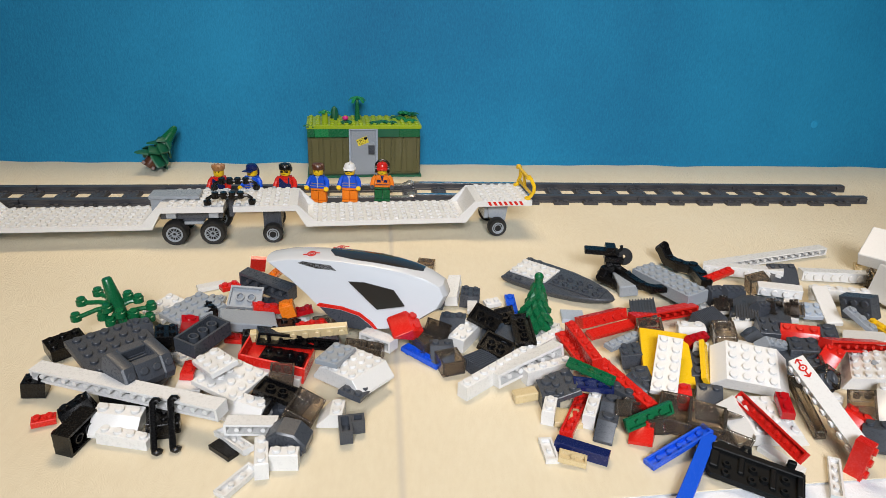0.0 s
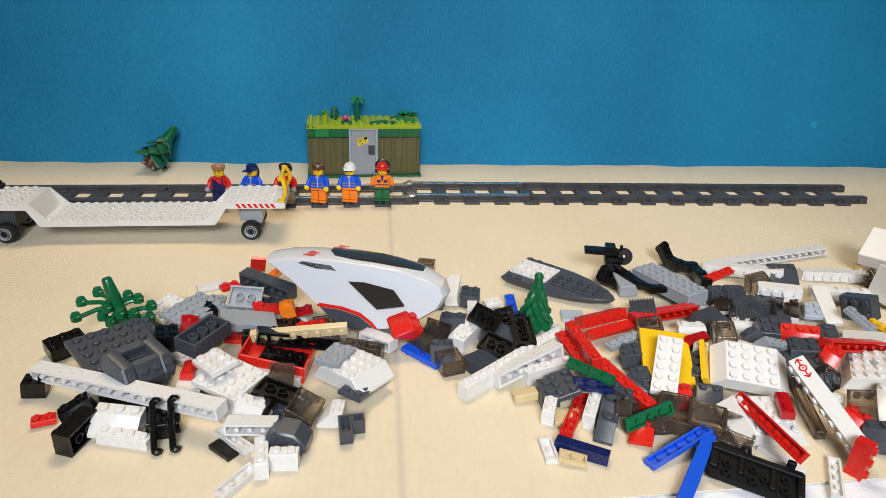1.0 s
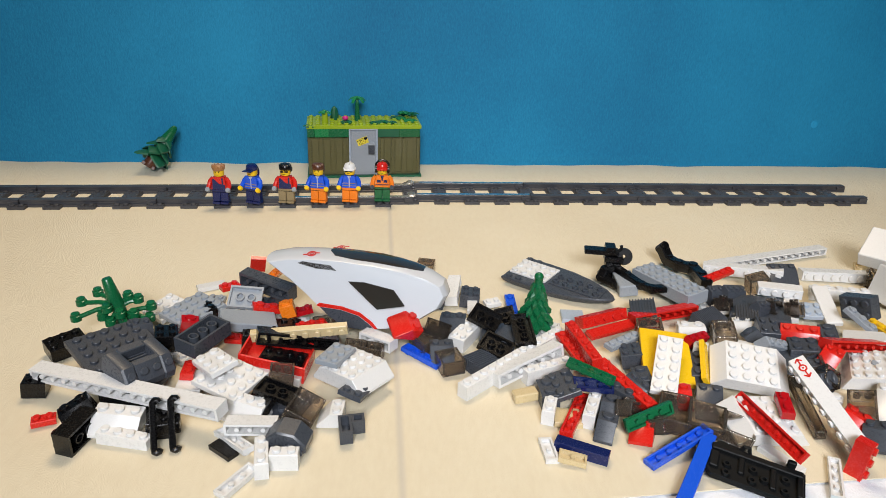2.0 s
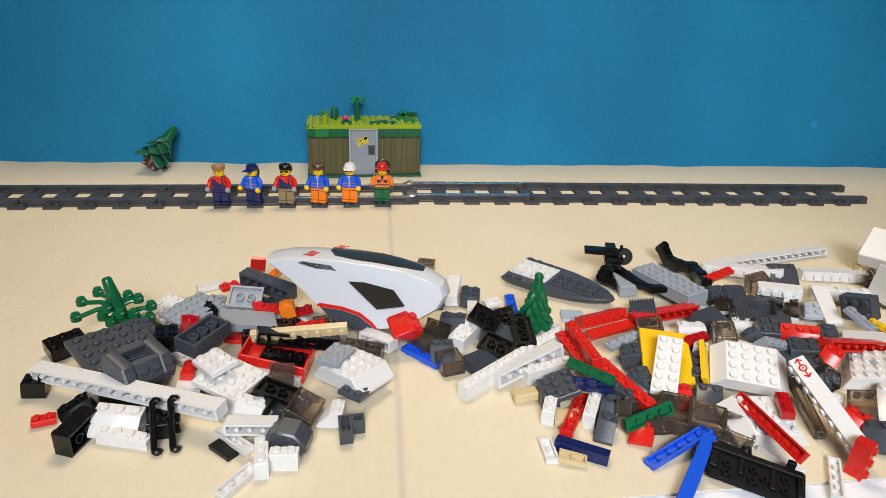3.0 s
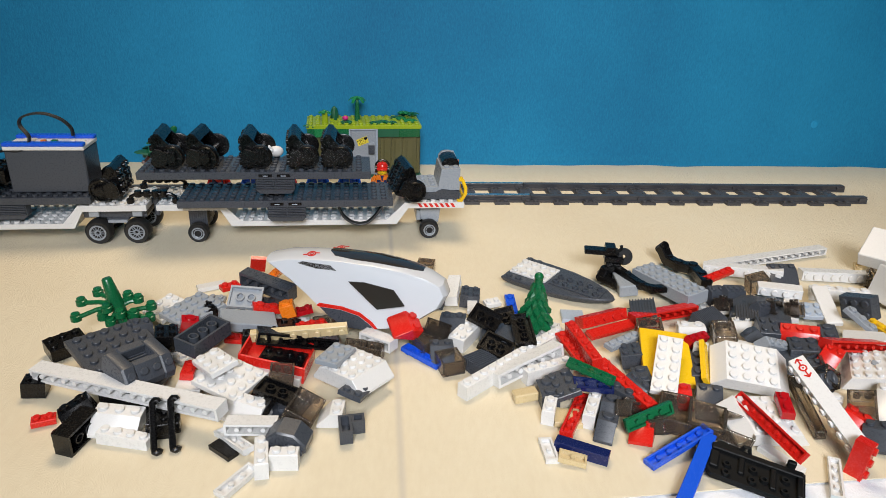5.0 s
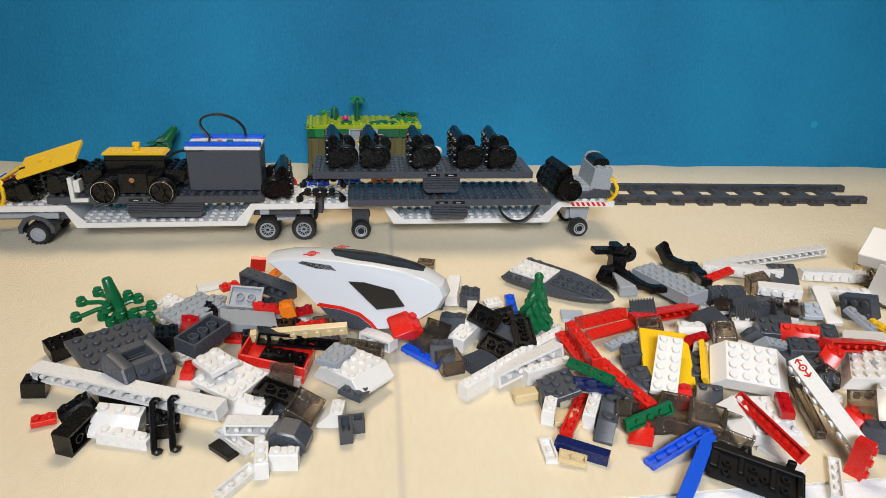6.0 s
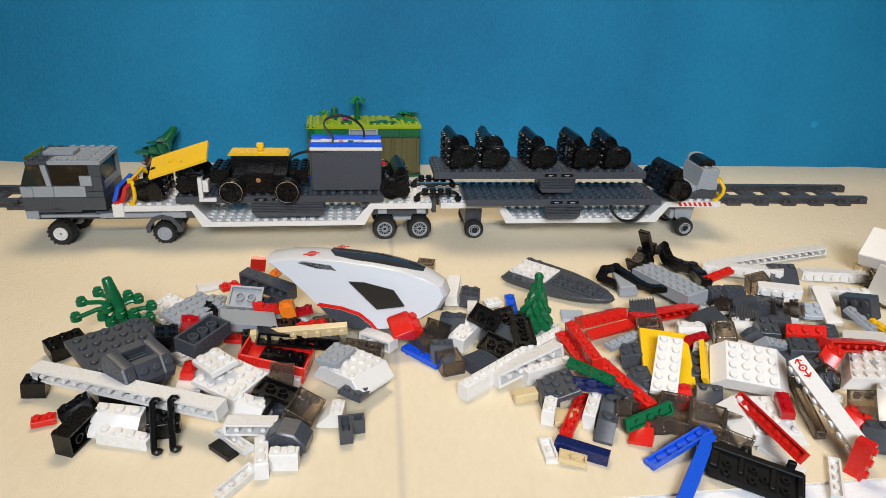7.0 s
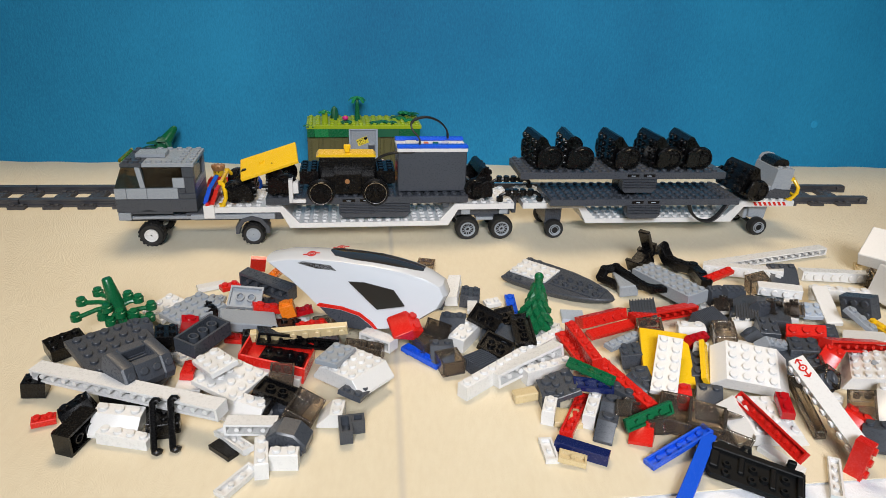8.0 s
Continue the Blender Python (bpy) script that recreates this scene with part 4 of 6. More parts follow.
def power_cable(name, pts, carrier, r_, label):
    """A bundle of thin strands side by side."""
    ps = [Vector(p) for p in pts]
    path = []
    for i in range(len(ps) - 1):
        a, b_, c_, d = ps[max(i - 1, 0)], ps[i], ps[i + 1], ps[min(i + 2, len(ps) - 1)]
        for k in range(8):
            u = k / 8
            path.append(0.5 * ((2 * b_) + (c_ - a) * u + (2 * a - 5 * b_ + 4 * c_ - d) * u * u + (3 * b_ - a - 3 * c_ + d) * u ** 3))
    path.append(ps[-1])
    s = Shape()
    for o in (-1.5, -0.5, 0.5, 1.5):
        s.tube([p + Vector((0, o * r_ * 1.5, 0)) for p in path], r_, 8)
    return load(thing(name, label, "cable", shape=s, material="cable"), carrier, P(0, 0, 0))


power_cable("ribbon_cable", [(122, -10, 36), (126, -11, 28), (134, -12, 22), (144, -12, 21), (152, -11, 26), (160, -9, 36)], "rear", 1.0, "black ribbon cable sagging from the floor plate")
power_cable("ribbon_cable", [(190, 16, 70), (198, 14, 76), (209, 10, 80), (224, 9, 81), (230, 12, 90), (223, 16, 100), (225, 20, 106), (237, 24, 108), (249, 28, 103), (256, 30, 95), (257, 30, 88)], "front", 0.8, "black ribbon cable looping over the battery box")


def battery_box():
    t = thing("battery_box", "dark grey toy battery box with white and blue top rails", "battery box")
    part("body", Shape().box(0, 0, 0, 61, 32, 36, 0.9), "dark grey", t)
    part("top", Shape().box(-0.6, -0.6, 36, 61.6, 32.6, 39.4, 0.6).box(8, 9, 39, 18, 23, 41, 0.5).studs(44, 12, 39.4, 2, 1), "white", t, "white plastic top")
    part("side_rail", Shape().box(-0.8, -1, 39.2, 61.8, 6, 42.4, 0.8), "blue", t, "blue plastic rail")
    part("side_rail", Shape().box(-0.8, 26, 39.2, 61.8, 33, 42.4, 0.8), "blue", t, "blue plastic rail")
    part("switch", Shape().box(24, 12, 39, 28, 16, 41.4, 0.4), "orange", t)
    part("switch", Shape().box(32, 12, 39, 37, 16, 41.4, 0.4), "green", t)
    return load(t, "front", P(210.5, 7, 45.0))


battery_box()


def train_motor():
    t = thing("train_motor", "black toy train motor with yellow top plate and spoked wheels", "toy motor")
    part("body", Shape().box(11.2, 9, 4, 60.8, 35, 28, 0.8).box(24, -3.4, 2.4, 48, 40, 20, 0.6).box(13, -2.6, 9, 59, 40, 18, 0.6), "black", t)
    part("shaft", Shape().box(34.4, -4.4, 8.4, 37.6, -3, 9.6, 0.2).box(35.4, -4.6, 7.4, 36.6, -3, 10.6, 0.2), "black", t)
    part("end_block", Shape().box(-5, 2, 10, 11, 34, 21.5, 0.5).studs(-5, 2, 21.5, 2, 4), "black", t)
    part("end_block", Shape().box(61, 2, 10, 77, 34, 21.5, 0.5).studs(61, 2, 21.5, 2, 4), "black", t)
    for x in (13, 59.5):
        for y, rz in ((-8.8, 0), (52.5, 180)):
            part("wheel", TWHEEL, None, t, m=P(x, y, 5.0, 0, 0, rz) @ Matrix.Scale(1.14, 4))
        part("wheel_ring", RING, None, t, "bright steel wheel ring", m=P(x, -8.8, 5.0) @ Matrix.Scale(1.14, 4))
        part("axle", Shape().cyl(x, -6, 5.0, 2, 56, "y"), "metal", t, "thin steel axle")
    part("rivet", Shape().cyl(35.5, -3.9, 14, 2.2, 0.9, "y", 14), "hair tan", t, "copper-coloured round rivet")
    part("top_plate", Shape().prism([(9, 31.4), (61, 31.4), (59, 33.8), (11, 33.8)], 11, 29).cyl(36, 20, 34, 2.4, 5).box(33, 18, 37, 39, 22, 40.4, 0.5), "yellow", t, "yellow top plate with a small clip")
    part("spacer", Shape().box(12, 9.5, 27, 60, 31, 31.4, 0.4), "black", t)
    part("white_bracket", Shape().box(-12, -7, -4, 0, 6, -1, 0.3).box(-14, -7, -4, -10.5, 6, 17, 0.3).box(-10.5, -5, 4, -6, 4, 14, 0.3), "white", t, "white bracket")
    return load(t, "front", P(131, 3, 43.4))


train_motor()
s = Shape().box(-25, -16, 0, 25, 16, 3.0, 0.35).cyl(0, 0, -1.4, 2.8, 2).cyl(-6, 0, 3, 2.4, 1.7)
load(thing("yellow_plate", "yellow toy plate tilted on the wheelsets", "toy plate", shape=s, material="yellow"), "front", P(101, 13, 70.4, 15, -18, 2))
for k, (x, z, ry, col) in enumerate(((44.5, 38, -20, "blue"), (50, 36.5, -20, "red"), (47, 30, 0, "red"))):
    s = Shape().box(0, 0, 0, 3.4, 38, 15 if k < 2 else 9, 0.35)
    for j in range(4):
        s.box(-0.6, 3 + 10 * j, 2, 0.2, 7 + 10 * j, 7, 0.2)
    load(thing("toy_plate", "%s toy plate leaning behind the cab" % col, "toy plate", shape=s, material=col), "front", P(x, 2 if k < 2 else -1, z, 0, -ry, 0))
s = Shape().ball(0, 0, 5, 6.5, 4.2, 5).ball(-5, -2.5, 7, 3, 2.8, 2.8).ball(-5.6, -0.6, 9.6, 1.2, 0.8, 1.5).ball(-5.2, -4.2, 9.6, 1.2, 0.8, 1.5)
load(thing("toy_mouse", "small white plastic toy animal among the wheelsets", "toy animal", shape=s, material="white"), "rear", P(68, 26, 70.2, 0, 0, 10))
# ---------------------------------------------------------------- loose toy bricks
KINDS = {"brick": 9.6, "plate": 3.2, "tile": 3.2, "block": 9.6, "slope": 9.6, "dslope": 9.6, "shell": 9.6, "grille": 9.6, "hole": 9.6, "hood": 12, "facet": 16}
WORD = {"brick": "brick", "plate": "plate", "tile": "smooth tile", "block": "smooth block", "slope": "sloped brick", "dslope": "double-sloped brick", "shell": "open panel", "grille": "ribbed brick", "hole": "corner brick", "hood": "framed hood", "facet": "faceted wedge brick"}
LOOSE = {}


def studded_body(s, nx, ny, h, studs):
    x, y = nx * 4 - 0.1, ny * 4 - 0.1
    s.shell(-x, -y, x, y, h, 1.3 if h < 5 else 1.5, 1.0 if h < 5 else 1.3)
    if studs:
        s.studs(-nx * 4, -ny * 4, h, nx, ny)
    if nx > 1 and ny > 1:
        for i in range(nx - 1):
            for j in range(ny - 1):
                s.lathe([(2.3, h - 1.2), (2.3, 0.05), (3.2, 0.05), (3.2, h - 1.2)], Matrix.Translation((-nx * 4 + 8 * (i + 1), -ny * 4 + 8 * (j + 1), 0)), 14)
    elif max(nx, ny) > 1:
        for i in range(max(nx, ny) - 1):
            q = -max(nx, ny) * 4 + 8 * (i + 1)
            s.lathe([(1.5, 0.1), (1.5, h - 1)], Matrix.Translation((q, 0, 0) if nx > ny else (0, q, 0)), 10)


def loose_mesh(kind, nx, ny, h, col):
    s = Shape()
    lx, ly = nx * 8 - 0.2, ny * 8 - 0.2
    quarter = Matrix.Rotation(math.pi / 2, 4, "Z")
    if kind in ("brick", "plate", "tile"):
        studded_body(s, nx, ny, h, kind != "tile")
    elif kind == "block":
        s.box(-lx / 2, -ly / 2, 0, lx / 2, ly / 2, h, 0.7)
    elif kind == "slope":
        s.prism([(-ly / 2, 0), (ly / 2, 0), (ly / 2, h), (ly / 2 - 7.8, h), (-ly / 2, 1.7)], -lx / 2, lx / 2, quarter)
        s.studs(-nx * 4, ny * 4 - 8, h, nx, 1)
    elif kind == "dslope":
        s.prism([(-lx / 2 - 8, 0), (lx / 2 + 8, 0), (lx / 2 + 8, 1.4), (lx / 2, h), (-lx / 2, h), (-lx / 2 - 8, 1.4)], -ly / 2, ly / 2)
        s.studs(-nx * 4, -ny * 4, h, nx, ny)
    elif kind == "shell":
        w = 1.4
        s.box(-lx / 2, -ly / 2, 0, lx / 2, ly / 2, 1.4, 0.3)
        for a in (-1, 1):
            s.box(min(a * lx / 2, a * (lx / 2 - w)), -ly / 2, 1.4, max(a * lx / 2, a * (lx / 2 - w)), ly / 2, h, 0.3)
            s.box(-lx / 2 + w, min(a * ly / 2, a * (ly / 2 - w)), 1.4, lx / 2 - w, max(a * ly / 2, a * (ly / 2 - w)), h, 0.3)
        s.cyl(-3, ly / 2, h / 2, 2.2, 1.5, "y", 12).cyl(3, ly / 2, h / 2, 2.2, 1.5, "y", 12)
    elif kind == "grille":
        s.box(-lx / 2, -ly / 2, 0, lx / 2, ly / 2, h - 0.9, 0.4)
        n = int(lx // 1.6)
        for k in range(n):
            q = -lx / 2 + 0.2 + k * (lx - 1.2) / (n - 1)
            s.box(q, -ly / 2 - 0.5, 0.3, q + 0.9, ly / 2 + 0.5, h, 0.2)
        s.lathe([(2.4, 0), (2.4, 1.7)], Matrix.Translation((-lx / 2, 0, h / 2)) @ Matrix.Rotation(-math.pi / 2, 4, "Y"), 12)
    elif kind == "hole":
        s.shell(-lx / 2, 0.1, lx / 2, ly / 2, h)
        s.shell(-lx / 2, -ly / 2, -0.1, 0, h)
        for x, y in ((-4, 4), (4, 4), (-4, -4)):
            s.lathe([(2.3, h - 1.3), (2.3, h - 2.6)], Matrix.Translation((x, y, 0)), 12)
            s.stud(x, y, h)
    elif kind == "facet":
        s.prism([(-11, 4), (-6, 0), (6, 0), (12, 5), (12, 10), (5, 16), (-5, 16), (-12, 9)], -6, 8, None, 1.0)
        for x, z in ((-5, 4.5), (2.5, 8), (8.5, 6)):
            s.lathe([(2.4, -0.2), (2.4, 1.4), (2.1, 1.7)], Matrix.Translation((x, -6, z)) @ Matrix.Rotation(math.pi / 2, 4, "X"), 14)
    elif kind == "hood":
        x, y = lx / 2, ly / 2
        side = [(-x, 0), (x, 0), (x, h * 0.35), (x * 0.45, h), (-x * 0.8, h), (-x, h * 0.8)]
        s.prism(side, -y, -y + 8, None, 1.2).prism(side, y - 8, y, None, 1.2)
        s.box(-x + 0.2, -y + 8, 0, -x + 7, y - 8, h - 0.2, 0.6)
        s.prism([(x * 0.2, 0), (x - 0.2, 0), (x - 0.2, h * 0.34), (x * 0.44, h - 0.2), (x * 0.2, h - 0.2)], -y + 8, y - 8, None, 0.3)
        s.box(-x + 7, -y + 8, 0, x * 0.2, y - 8, h * 0.35, 0.2)
        for k in range(4):
            s.box(-x + 7.5 + 2.6 * k, -y + 8, h * 0.3, -x + 8.6 + 2.6 * k, y - 8, h * 0.62, 0.2)
        tilt = Matrix.Translation((x * 0.72, 0, h * 0.68)) @ Matrix.Rotation(math.atan2(h * 0.65, x * 0.55), 4, "Y")
        for q in (-12, -4, 4, 12):
            s.lathe([(2.4, -0.4), (2.4, 1.4), (2.1, 1.7)], tilt @ Matrix.Translation((0, q, 0)), 14)
    return s.mesh("toy_" + kind, col)


def lay(kind, col, nx, ny, x, y, z, rx, ry, rz, h=None, sx=1.0, sy=1.0, sz=1.0):
    """Lays one loose brick at a place and turn."""
    nx, ny, h = int(nx), int(ny), h or KINDS[kind]
    key = (kind, nx, ny, h, col)
    if key not in LOOSE:
        LOOSE[key] = loose_mesh(*key)
    way = "upside down" if abs(rx) > 125 else "sideways" if abs(rx) > 60 or abs(ry) > 60 else "tilted" if abs(rx) + abs(ry) > 16 else "flat"
    tone = {"smoke": "smoky clear", "dark smoke": "smoky", "pale grey": "pale bluish grey"}.get(col, col)
    ob = thing("toy_" + WORD[kind].replace("-", "_").replace(" ", "_"), "%s toy %s, %d by %d studs, lying %s" % (tone, WORD[kind], nx, ny, way), "toy brick", "loose toy bricks",
               m=P(x, y, z, rx, ry, rz), shape=LOOSE[key])
    ob.scale = (sx, sy, sz)
    return ob


def nose_cone(m, k):
    """The moulded white nose of a toy train with its smoky windows and red and grey stripe."""
    t = thing("train_nose", "white moulded toy train nose with smoky windows, lying in the heap", "toy train", m=m @ Matrix.Diagonal((k, k, k, 1)))
    side = [(-74, 52.5), (-57.5, 39.5), (-40, 25.5), (-33, 18), (-24, 10), (-12, 2), (4, 0), (24, 1.5), (45, 7), (59, 15), (64, 24), (61, 32), (50, 39), (34, 45), (12, 50), (-14, 53.5), (-36, 55), (-58, 55)]
    cx, cz = 2, 27
    rings = []
    for y, sc, lift in ((-23.2, 0.93, 0), (-22.4, 0.955, 0), (-17, 0.99, 0.3), (-12, 1.0, 1.6), (-5, 1.0, 2.9), (5, 1.0, 2.9), (12, 1.0, 1.6), (17, 0.99, 0.3), (22.4, 0.955, 0), (23.2, 0.93, 0)):
        ring = []
        for x, z in side:
            up = lift if z > 30 else 0
            s_ = 1 - (1 - sc) * (1.0 if z > 26 or x > 30 else 0.25)
            pinch = 1.0 - 0.42 * max(0.0, (x - 20) / 44.0) ** 1.3
            ring.append(((cx + (x - cx) * s_), y * pinch, cz + (z - cz) * s_ + up))
        rings.append(ring)
    n = len(side)
    vs = [p for ring in rings for p in ring]
    fs = [tuple(range(n)), tuple(range(len(vs) - 1, len(vs) - n - 1, -1))]
    for i in range(len(rings) - 1):
        for q in range(n):
            fs.append((i * n + q, (i + 1) * n + q, (i + 1) * n + (q + 1) % n, i * n + (q + 1) % n))
    s = Shape()
    s.add(vs, fs)
    part("shell", s, "pearl", t)
    part("side_window", Shape().prism([(-8, 37), (4, 36.5), (26, 31), (34, 19), (13, 16)], -23.6, -22.0, None, 0.2), "tinted", t, "smoky side window")
    part("cab_window", Shape().prism([(-47, 50.6), (-43, 52), (-21, 49), (-17, 45), (-33, 46.4)], -23.2, -20.4, None, 0.2), "tinted", t, "small smoky window")
    # windscreen follows the crown
    levels = ((0, 1.0, 2.9), (5, 1.0, 2.9), (12, 1.0, 1.6), (17, 0.99, 0.3), (22.4, 0.955, 0), (23.2, 0.93, 0))
    crown = sorted(side[10:])

    def skin(x, y):
        for (ya, sa, la), (yb, sb, lb) in zip(levels, levels[1:]):
            if y <= yb:
                f = (y - ya) / (yb - ya)
                sc, lift = sa + (sb - sa) * f, la + (lb - la) * f
                break
        u = cx + (x - cx) / sc
        for (xa, za), (xb, zb) in zip(crown, crown[1:]):
            if u <= xb:
                break
        return cz + (za + (zb - za) * (u - xa) / (xb - xa) - cz) * sc + lift

    s = Shape()
    rows = []
    for x, w in ((-26, 6.0), (-20, 14.5), (-6, 17.0), (12, 17.0), (26, 16.0), (38, 14.0), (46, 10.5)):
        k_ = 1.0 - 0.42 * max(0.0, (x - 20) / 44.0) ** 1.3
        row = []
        for y in (-w, -0.7 * w, -0.3 * w, 0, 0.3 * w, 0.7 * w, w):
            row.append((x, y * k_, skin(x, abs(y)) + 0.12))
        rows.append(row)
    vs = [p for r_ in rows for p in r_]
    s.add(vs, [(i * 7 + j, i * 7 + j + 1, (i + 1) * 7 + j + 1, (i + 1) * 7 + j) for i in range(6) for j in range(6)])
    ws = part("windscreen", s, "tinted", t, "dark smoky windscreen")
    sol = ws.modifiers.new("thickness", "SOLIDIFY")
    sol.thickness, sol.offset = 0.0005, 1
    part("red_stripe", Shape().prism([(-33.5, 18.6), (-31, 20.5), (-14, 18), (0, 13.5), (9, 6.4), (13, 1.2), (11, 0.9), (7, 5), (-1, 11.2), (-14.6, 15.6), (-31, 17.6)], -23.7, -22.5, None, 0.15), "red", t, "red stripe")
    part("grey_skirt", Shape().prism([(-30.6, 17.2), (-14.8, 15.2), (-1.4, 10.8), (6.6, 4.6), (10.4, 0.7), (4, 0.2), (-12, 2.2), (-24, 10.2)], -23.6, -22.6, None, 0.15), "dark grey", t, "grey lower stripe")
    for x, y, z, tip in ((-38, -15, 56.2, 24), (-24, 15, 56.4, 12)):
        s = Shape()
        s.lathe([(1.0, 0), (1.0, 0.3), (1.7, 0.3), (1.7, 0)], None, 14, False)
        s.lathe([(2.5, 0), (2.5, 0.3), (3.4, 0.3), (3.4, 0)], None, 18, False)
        s.box(-6.2, -1.6, 0, -3.2, -0.6, 0.3, 0.1).box(3.2, 0.6, 0, 6.2, 1.6, 0.3, 0.1)
        part("emblem", s, "red", t, "red ring emblem", m=P(x, y, z, tip, 0, 0))


def boat_wedge(m):
    t = thing("wedge_hull", "dark grey boat-shaped toy wedge with white studded plate", "toy brick", m=m)
    outline = [(-42, -20), (-20, -20), (0, -19), (18, -15), (32, -9), (40, -3), (42, 0), (40, 3), (32, 9), (18, 15), (0, 19), (-20, 20), (-42, 20)]
    s = Shape()
    n = len(outline)
    rings = [(0.80, 0), (0.96, 3.0), (1.0, 5.5), (0.98, 6.6)]
    vs = [(x * k_, y * k_, z) for k_, z in rings for x, y in outline]
    fs = [tuple(range(n - 1, -1, -1)), tuple(range(3 * n, 4 * n))]
    for i in range(3):
        for q in range(n):
            fs.append((i * n + q, i * n + (q + 1) % n, (i + 1) * n + (q + 1) % n, (i + 1) * n + q))
    s.add(vs, fs)
    for x in (-40, -32):
        for y in (-16, 16):
            s.stud(x + 3, y, 6.5)
    part("hull", s, "dark grey", t)
    part("plate", Shape().box(-40, -11, 6.6, -9, 13, 8.2, 0.3).studs(-41, -12, 8.2, 4, 3), "white", t, "white studded plate")
    s = Shape().box(-7, -9.5, 6.6, 33, 6.5, 7.6, 0.3)
    for i in range(5):
        for j in range(2):
            s.lathe([(1.5, 0.4), (1.5, 1.9), (2.4, 1.9), (2.4, 0)], Matrix.Translation((-3 + 8 * i, -5.5 + 8 * j, 7.5)), 14)
    part("stud_block", s, "dark grey", t)


def round_nosed_plate(m):
    t = thing("round_nosed_plate", "dark grey toy plate with rounded nose, tilted in the heap", "toy brick", m=m)
    outline = [(-32, -22), (10, -22)] + [(10 + 22 * math.sin(radians(a)), -22 * math.cos(radians(a))) for a in range(15, 180, 15)] + [(10, 22), (-32, 22)]
    n = len(outline)
    s = Shape()
    rings = [(0.93, 0), (1.0, 1.2), (1.0, 4.2), (0.985, 4.8)]
    fs = [tuple(range(n - 1, -1, -1)), tuple(range(3 * n, 4 * n))]
    for i in range(3):
        for q in range(n):
            fs.append((i * n + q, i * n + (q + 1) % n, (i + 1) * n + (q + 1) % n, (i + 1) * n + q))
    s.add([(x * k_, y * k_, z) for k_, z in rings for x, y in outline], fs)
    s.studs(-32, -20, 4.8, 5, 5)
    part("plate", s, "dark grey", t)


def chassis(m):
    t = thing("toy_chassis", "black studded toy train underframe at the cloth edge", "toy chassis", m=m)
    s = Shape()
    s.prism([(-34, -14), (-26, -22), (-14, -20), (2, -16), (34, -16), (34, 14), (26, 16), (-30, 16), (-34, 10)], 0, 5, Matrix.Rotation(-math.pi / 2, 4, "X") @ Matrix.Diagonal((1, -1, -1, 1)), 0.5)
    for x0, y0, x1, y1, z in ((-32, 8, 32, 14, 8.4), (-32, -10, -26, 6, 8), (-12, -8, -8, 8, 7.4), (10, -12, 14, 8, 7.4), (28, -12, 32, 8, 8.4)):
        s.box(x0, y0, 4.5, x1, y1, z, 0.7)
    part("frame", s, "matt black", t)
    for x, y in ((-20, -12), (-20, -3), (-2, -11), (-2, 0), (6, -6), (20, -10), (20, 1)):
        part("ring_stud", Shape().lathe([(1.6, 5), (1.6, 7.6), (2.9, 7.6), (3.1, 5)], Matrix.Translation((x, y, 0)), 14, False), "matt black", t)
    part("lug", Shape().tube([(-12, 15, 6), (-10, 15, 12), (-7, 15, 12.5), (-5, 15, 6)], 1.6), "matt black", t)
    part("lug", Shape().box(20, 14, 4, 26, 18, 13, 0.8), "matt black", t)


def linkage(name, pts, label, w=7, th=5):
    """A black linked arm: stout bars, jointed end to end."""
    t = thing(name, label, "toy part")
    ps = [Vector(p) for p in pts]
    for a, b_ in zip(ps, ps[1:]):
        d = b_ - a
        rot = d.to_track_quat("X", "Z").to_matrix().to_4x4()
        s = Shape().box(-1.5, -w / 2, -th / 2, d.length + 1.5, w / 2, th / 2, 0.9)
        s.cyl(0, 0, -th * 0.62, w * 0.42, th * 1.24, "z", 12)
        part("link", s, "black", t, m=Matrix.Translation(a * MM) @ rot)


def handle_bars(m):
    t = thing("toy_grab_bars", "pair of black bent toy grab bars on a bracket", "toy part", m=m)
    for x in (-4.4, 4.4):
        part("bar", Shape().tube([(x + 3.0, -6.8, 3.4), (x + 2.4, -7.4, 2.2), (x + 1.2, -7.6, 1.9), (x + 0.2, -7.2, 2.2), (x, -6, 3.2), (x, 1, 11), (x, 8, 19), (x + 0.2, 9.4, 20.6), (x + 1.2, 10.2, 21.4), (x + 2.6, 10.2, 21.2), (x + 3.2, 9.6, 20.2)], 1.7, 10), "black", t)
    part("bracket", Shape().box(-7, 2.5, 4, 8, 11, 11, 0.5), "black", t)


def bracket_stand(m):
    t = thing("hinge_bracket", "black toy hinge bracket with a ring, lifted away in turn", "toy part", m=m)
    part("post", Shape().box(-4, -4, 0, 5, 4, 15, 0.6).box(-7, -5, 0, 7, 5, 2.5, 0.5).box(-5, -4.6, 12, 6, 4.6, 15.5, 0.5), "black", t)
    part("blade", Shape().box(-17, -3.6, 16, 3, 3.6, 19, 0.5).box(-5, -4.6, 18.8, 1, 4.6, 21.5, 0.4), "black", t)
    part("ring", Shape().lathe([(1.2, -2.4), (4.6, -2.4), (5.2, 0), (4.6, 2.4), (1.2, 2.4), (1.2, -2.4)], Matrix.Translation((6.5, 0, 15)) @ Matrix.Rotation(1.2, 4, "X"), 16, False).tube([(1, -3, 18), (4, -3, 21), (3.6, -3, 23)], 1.0), "matt black", t)
    return t


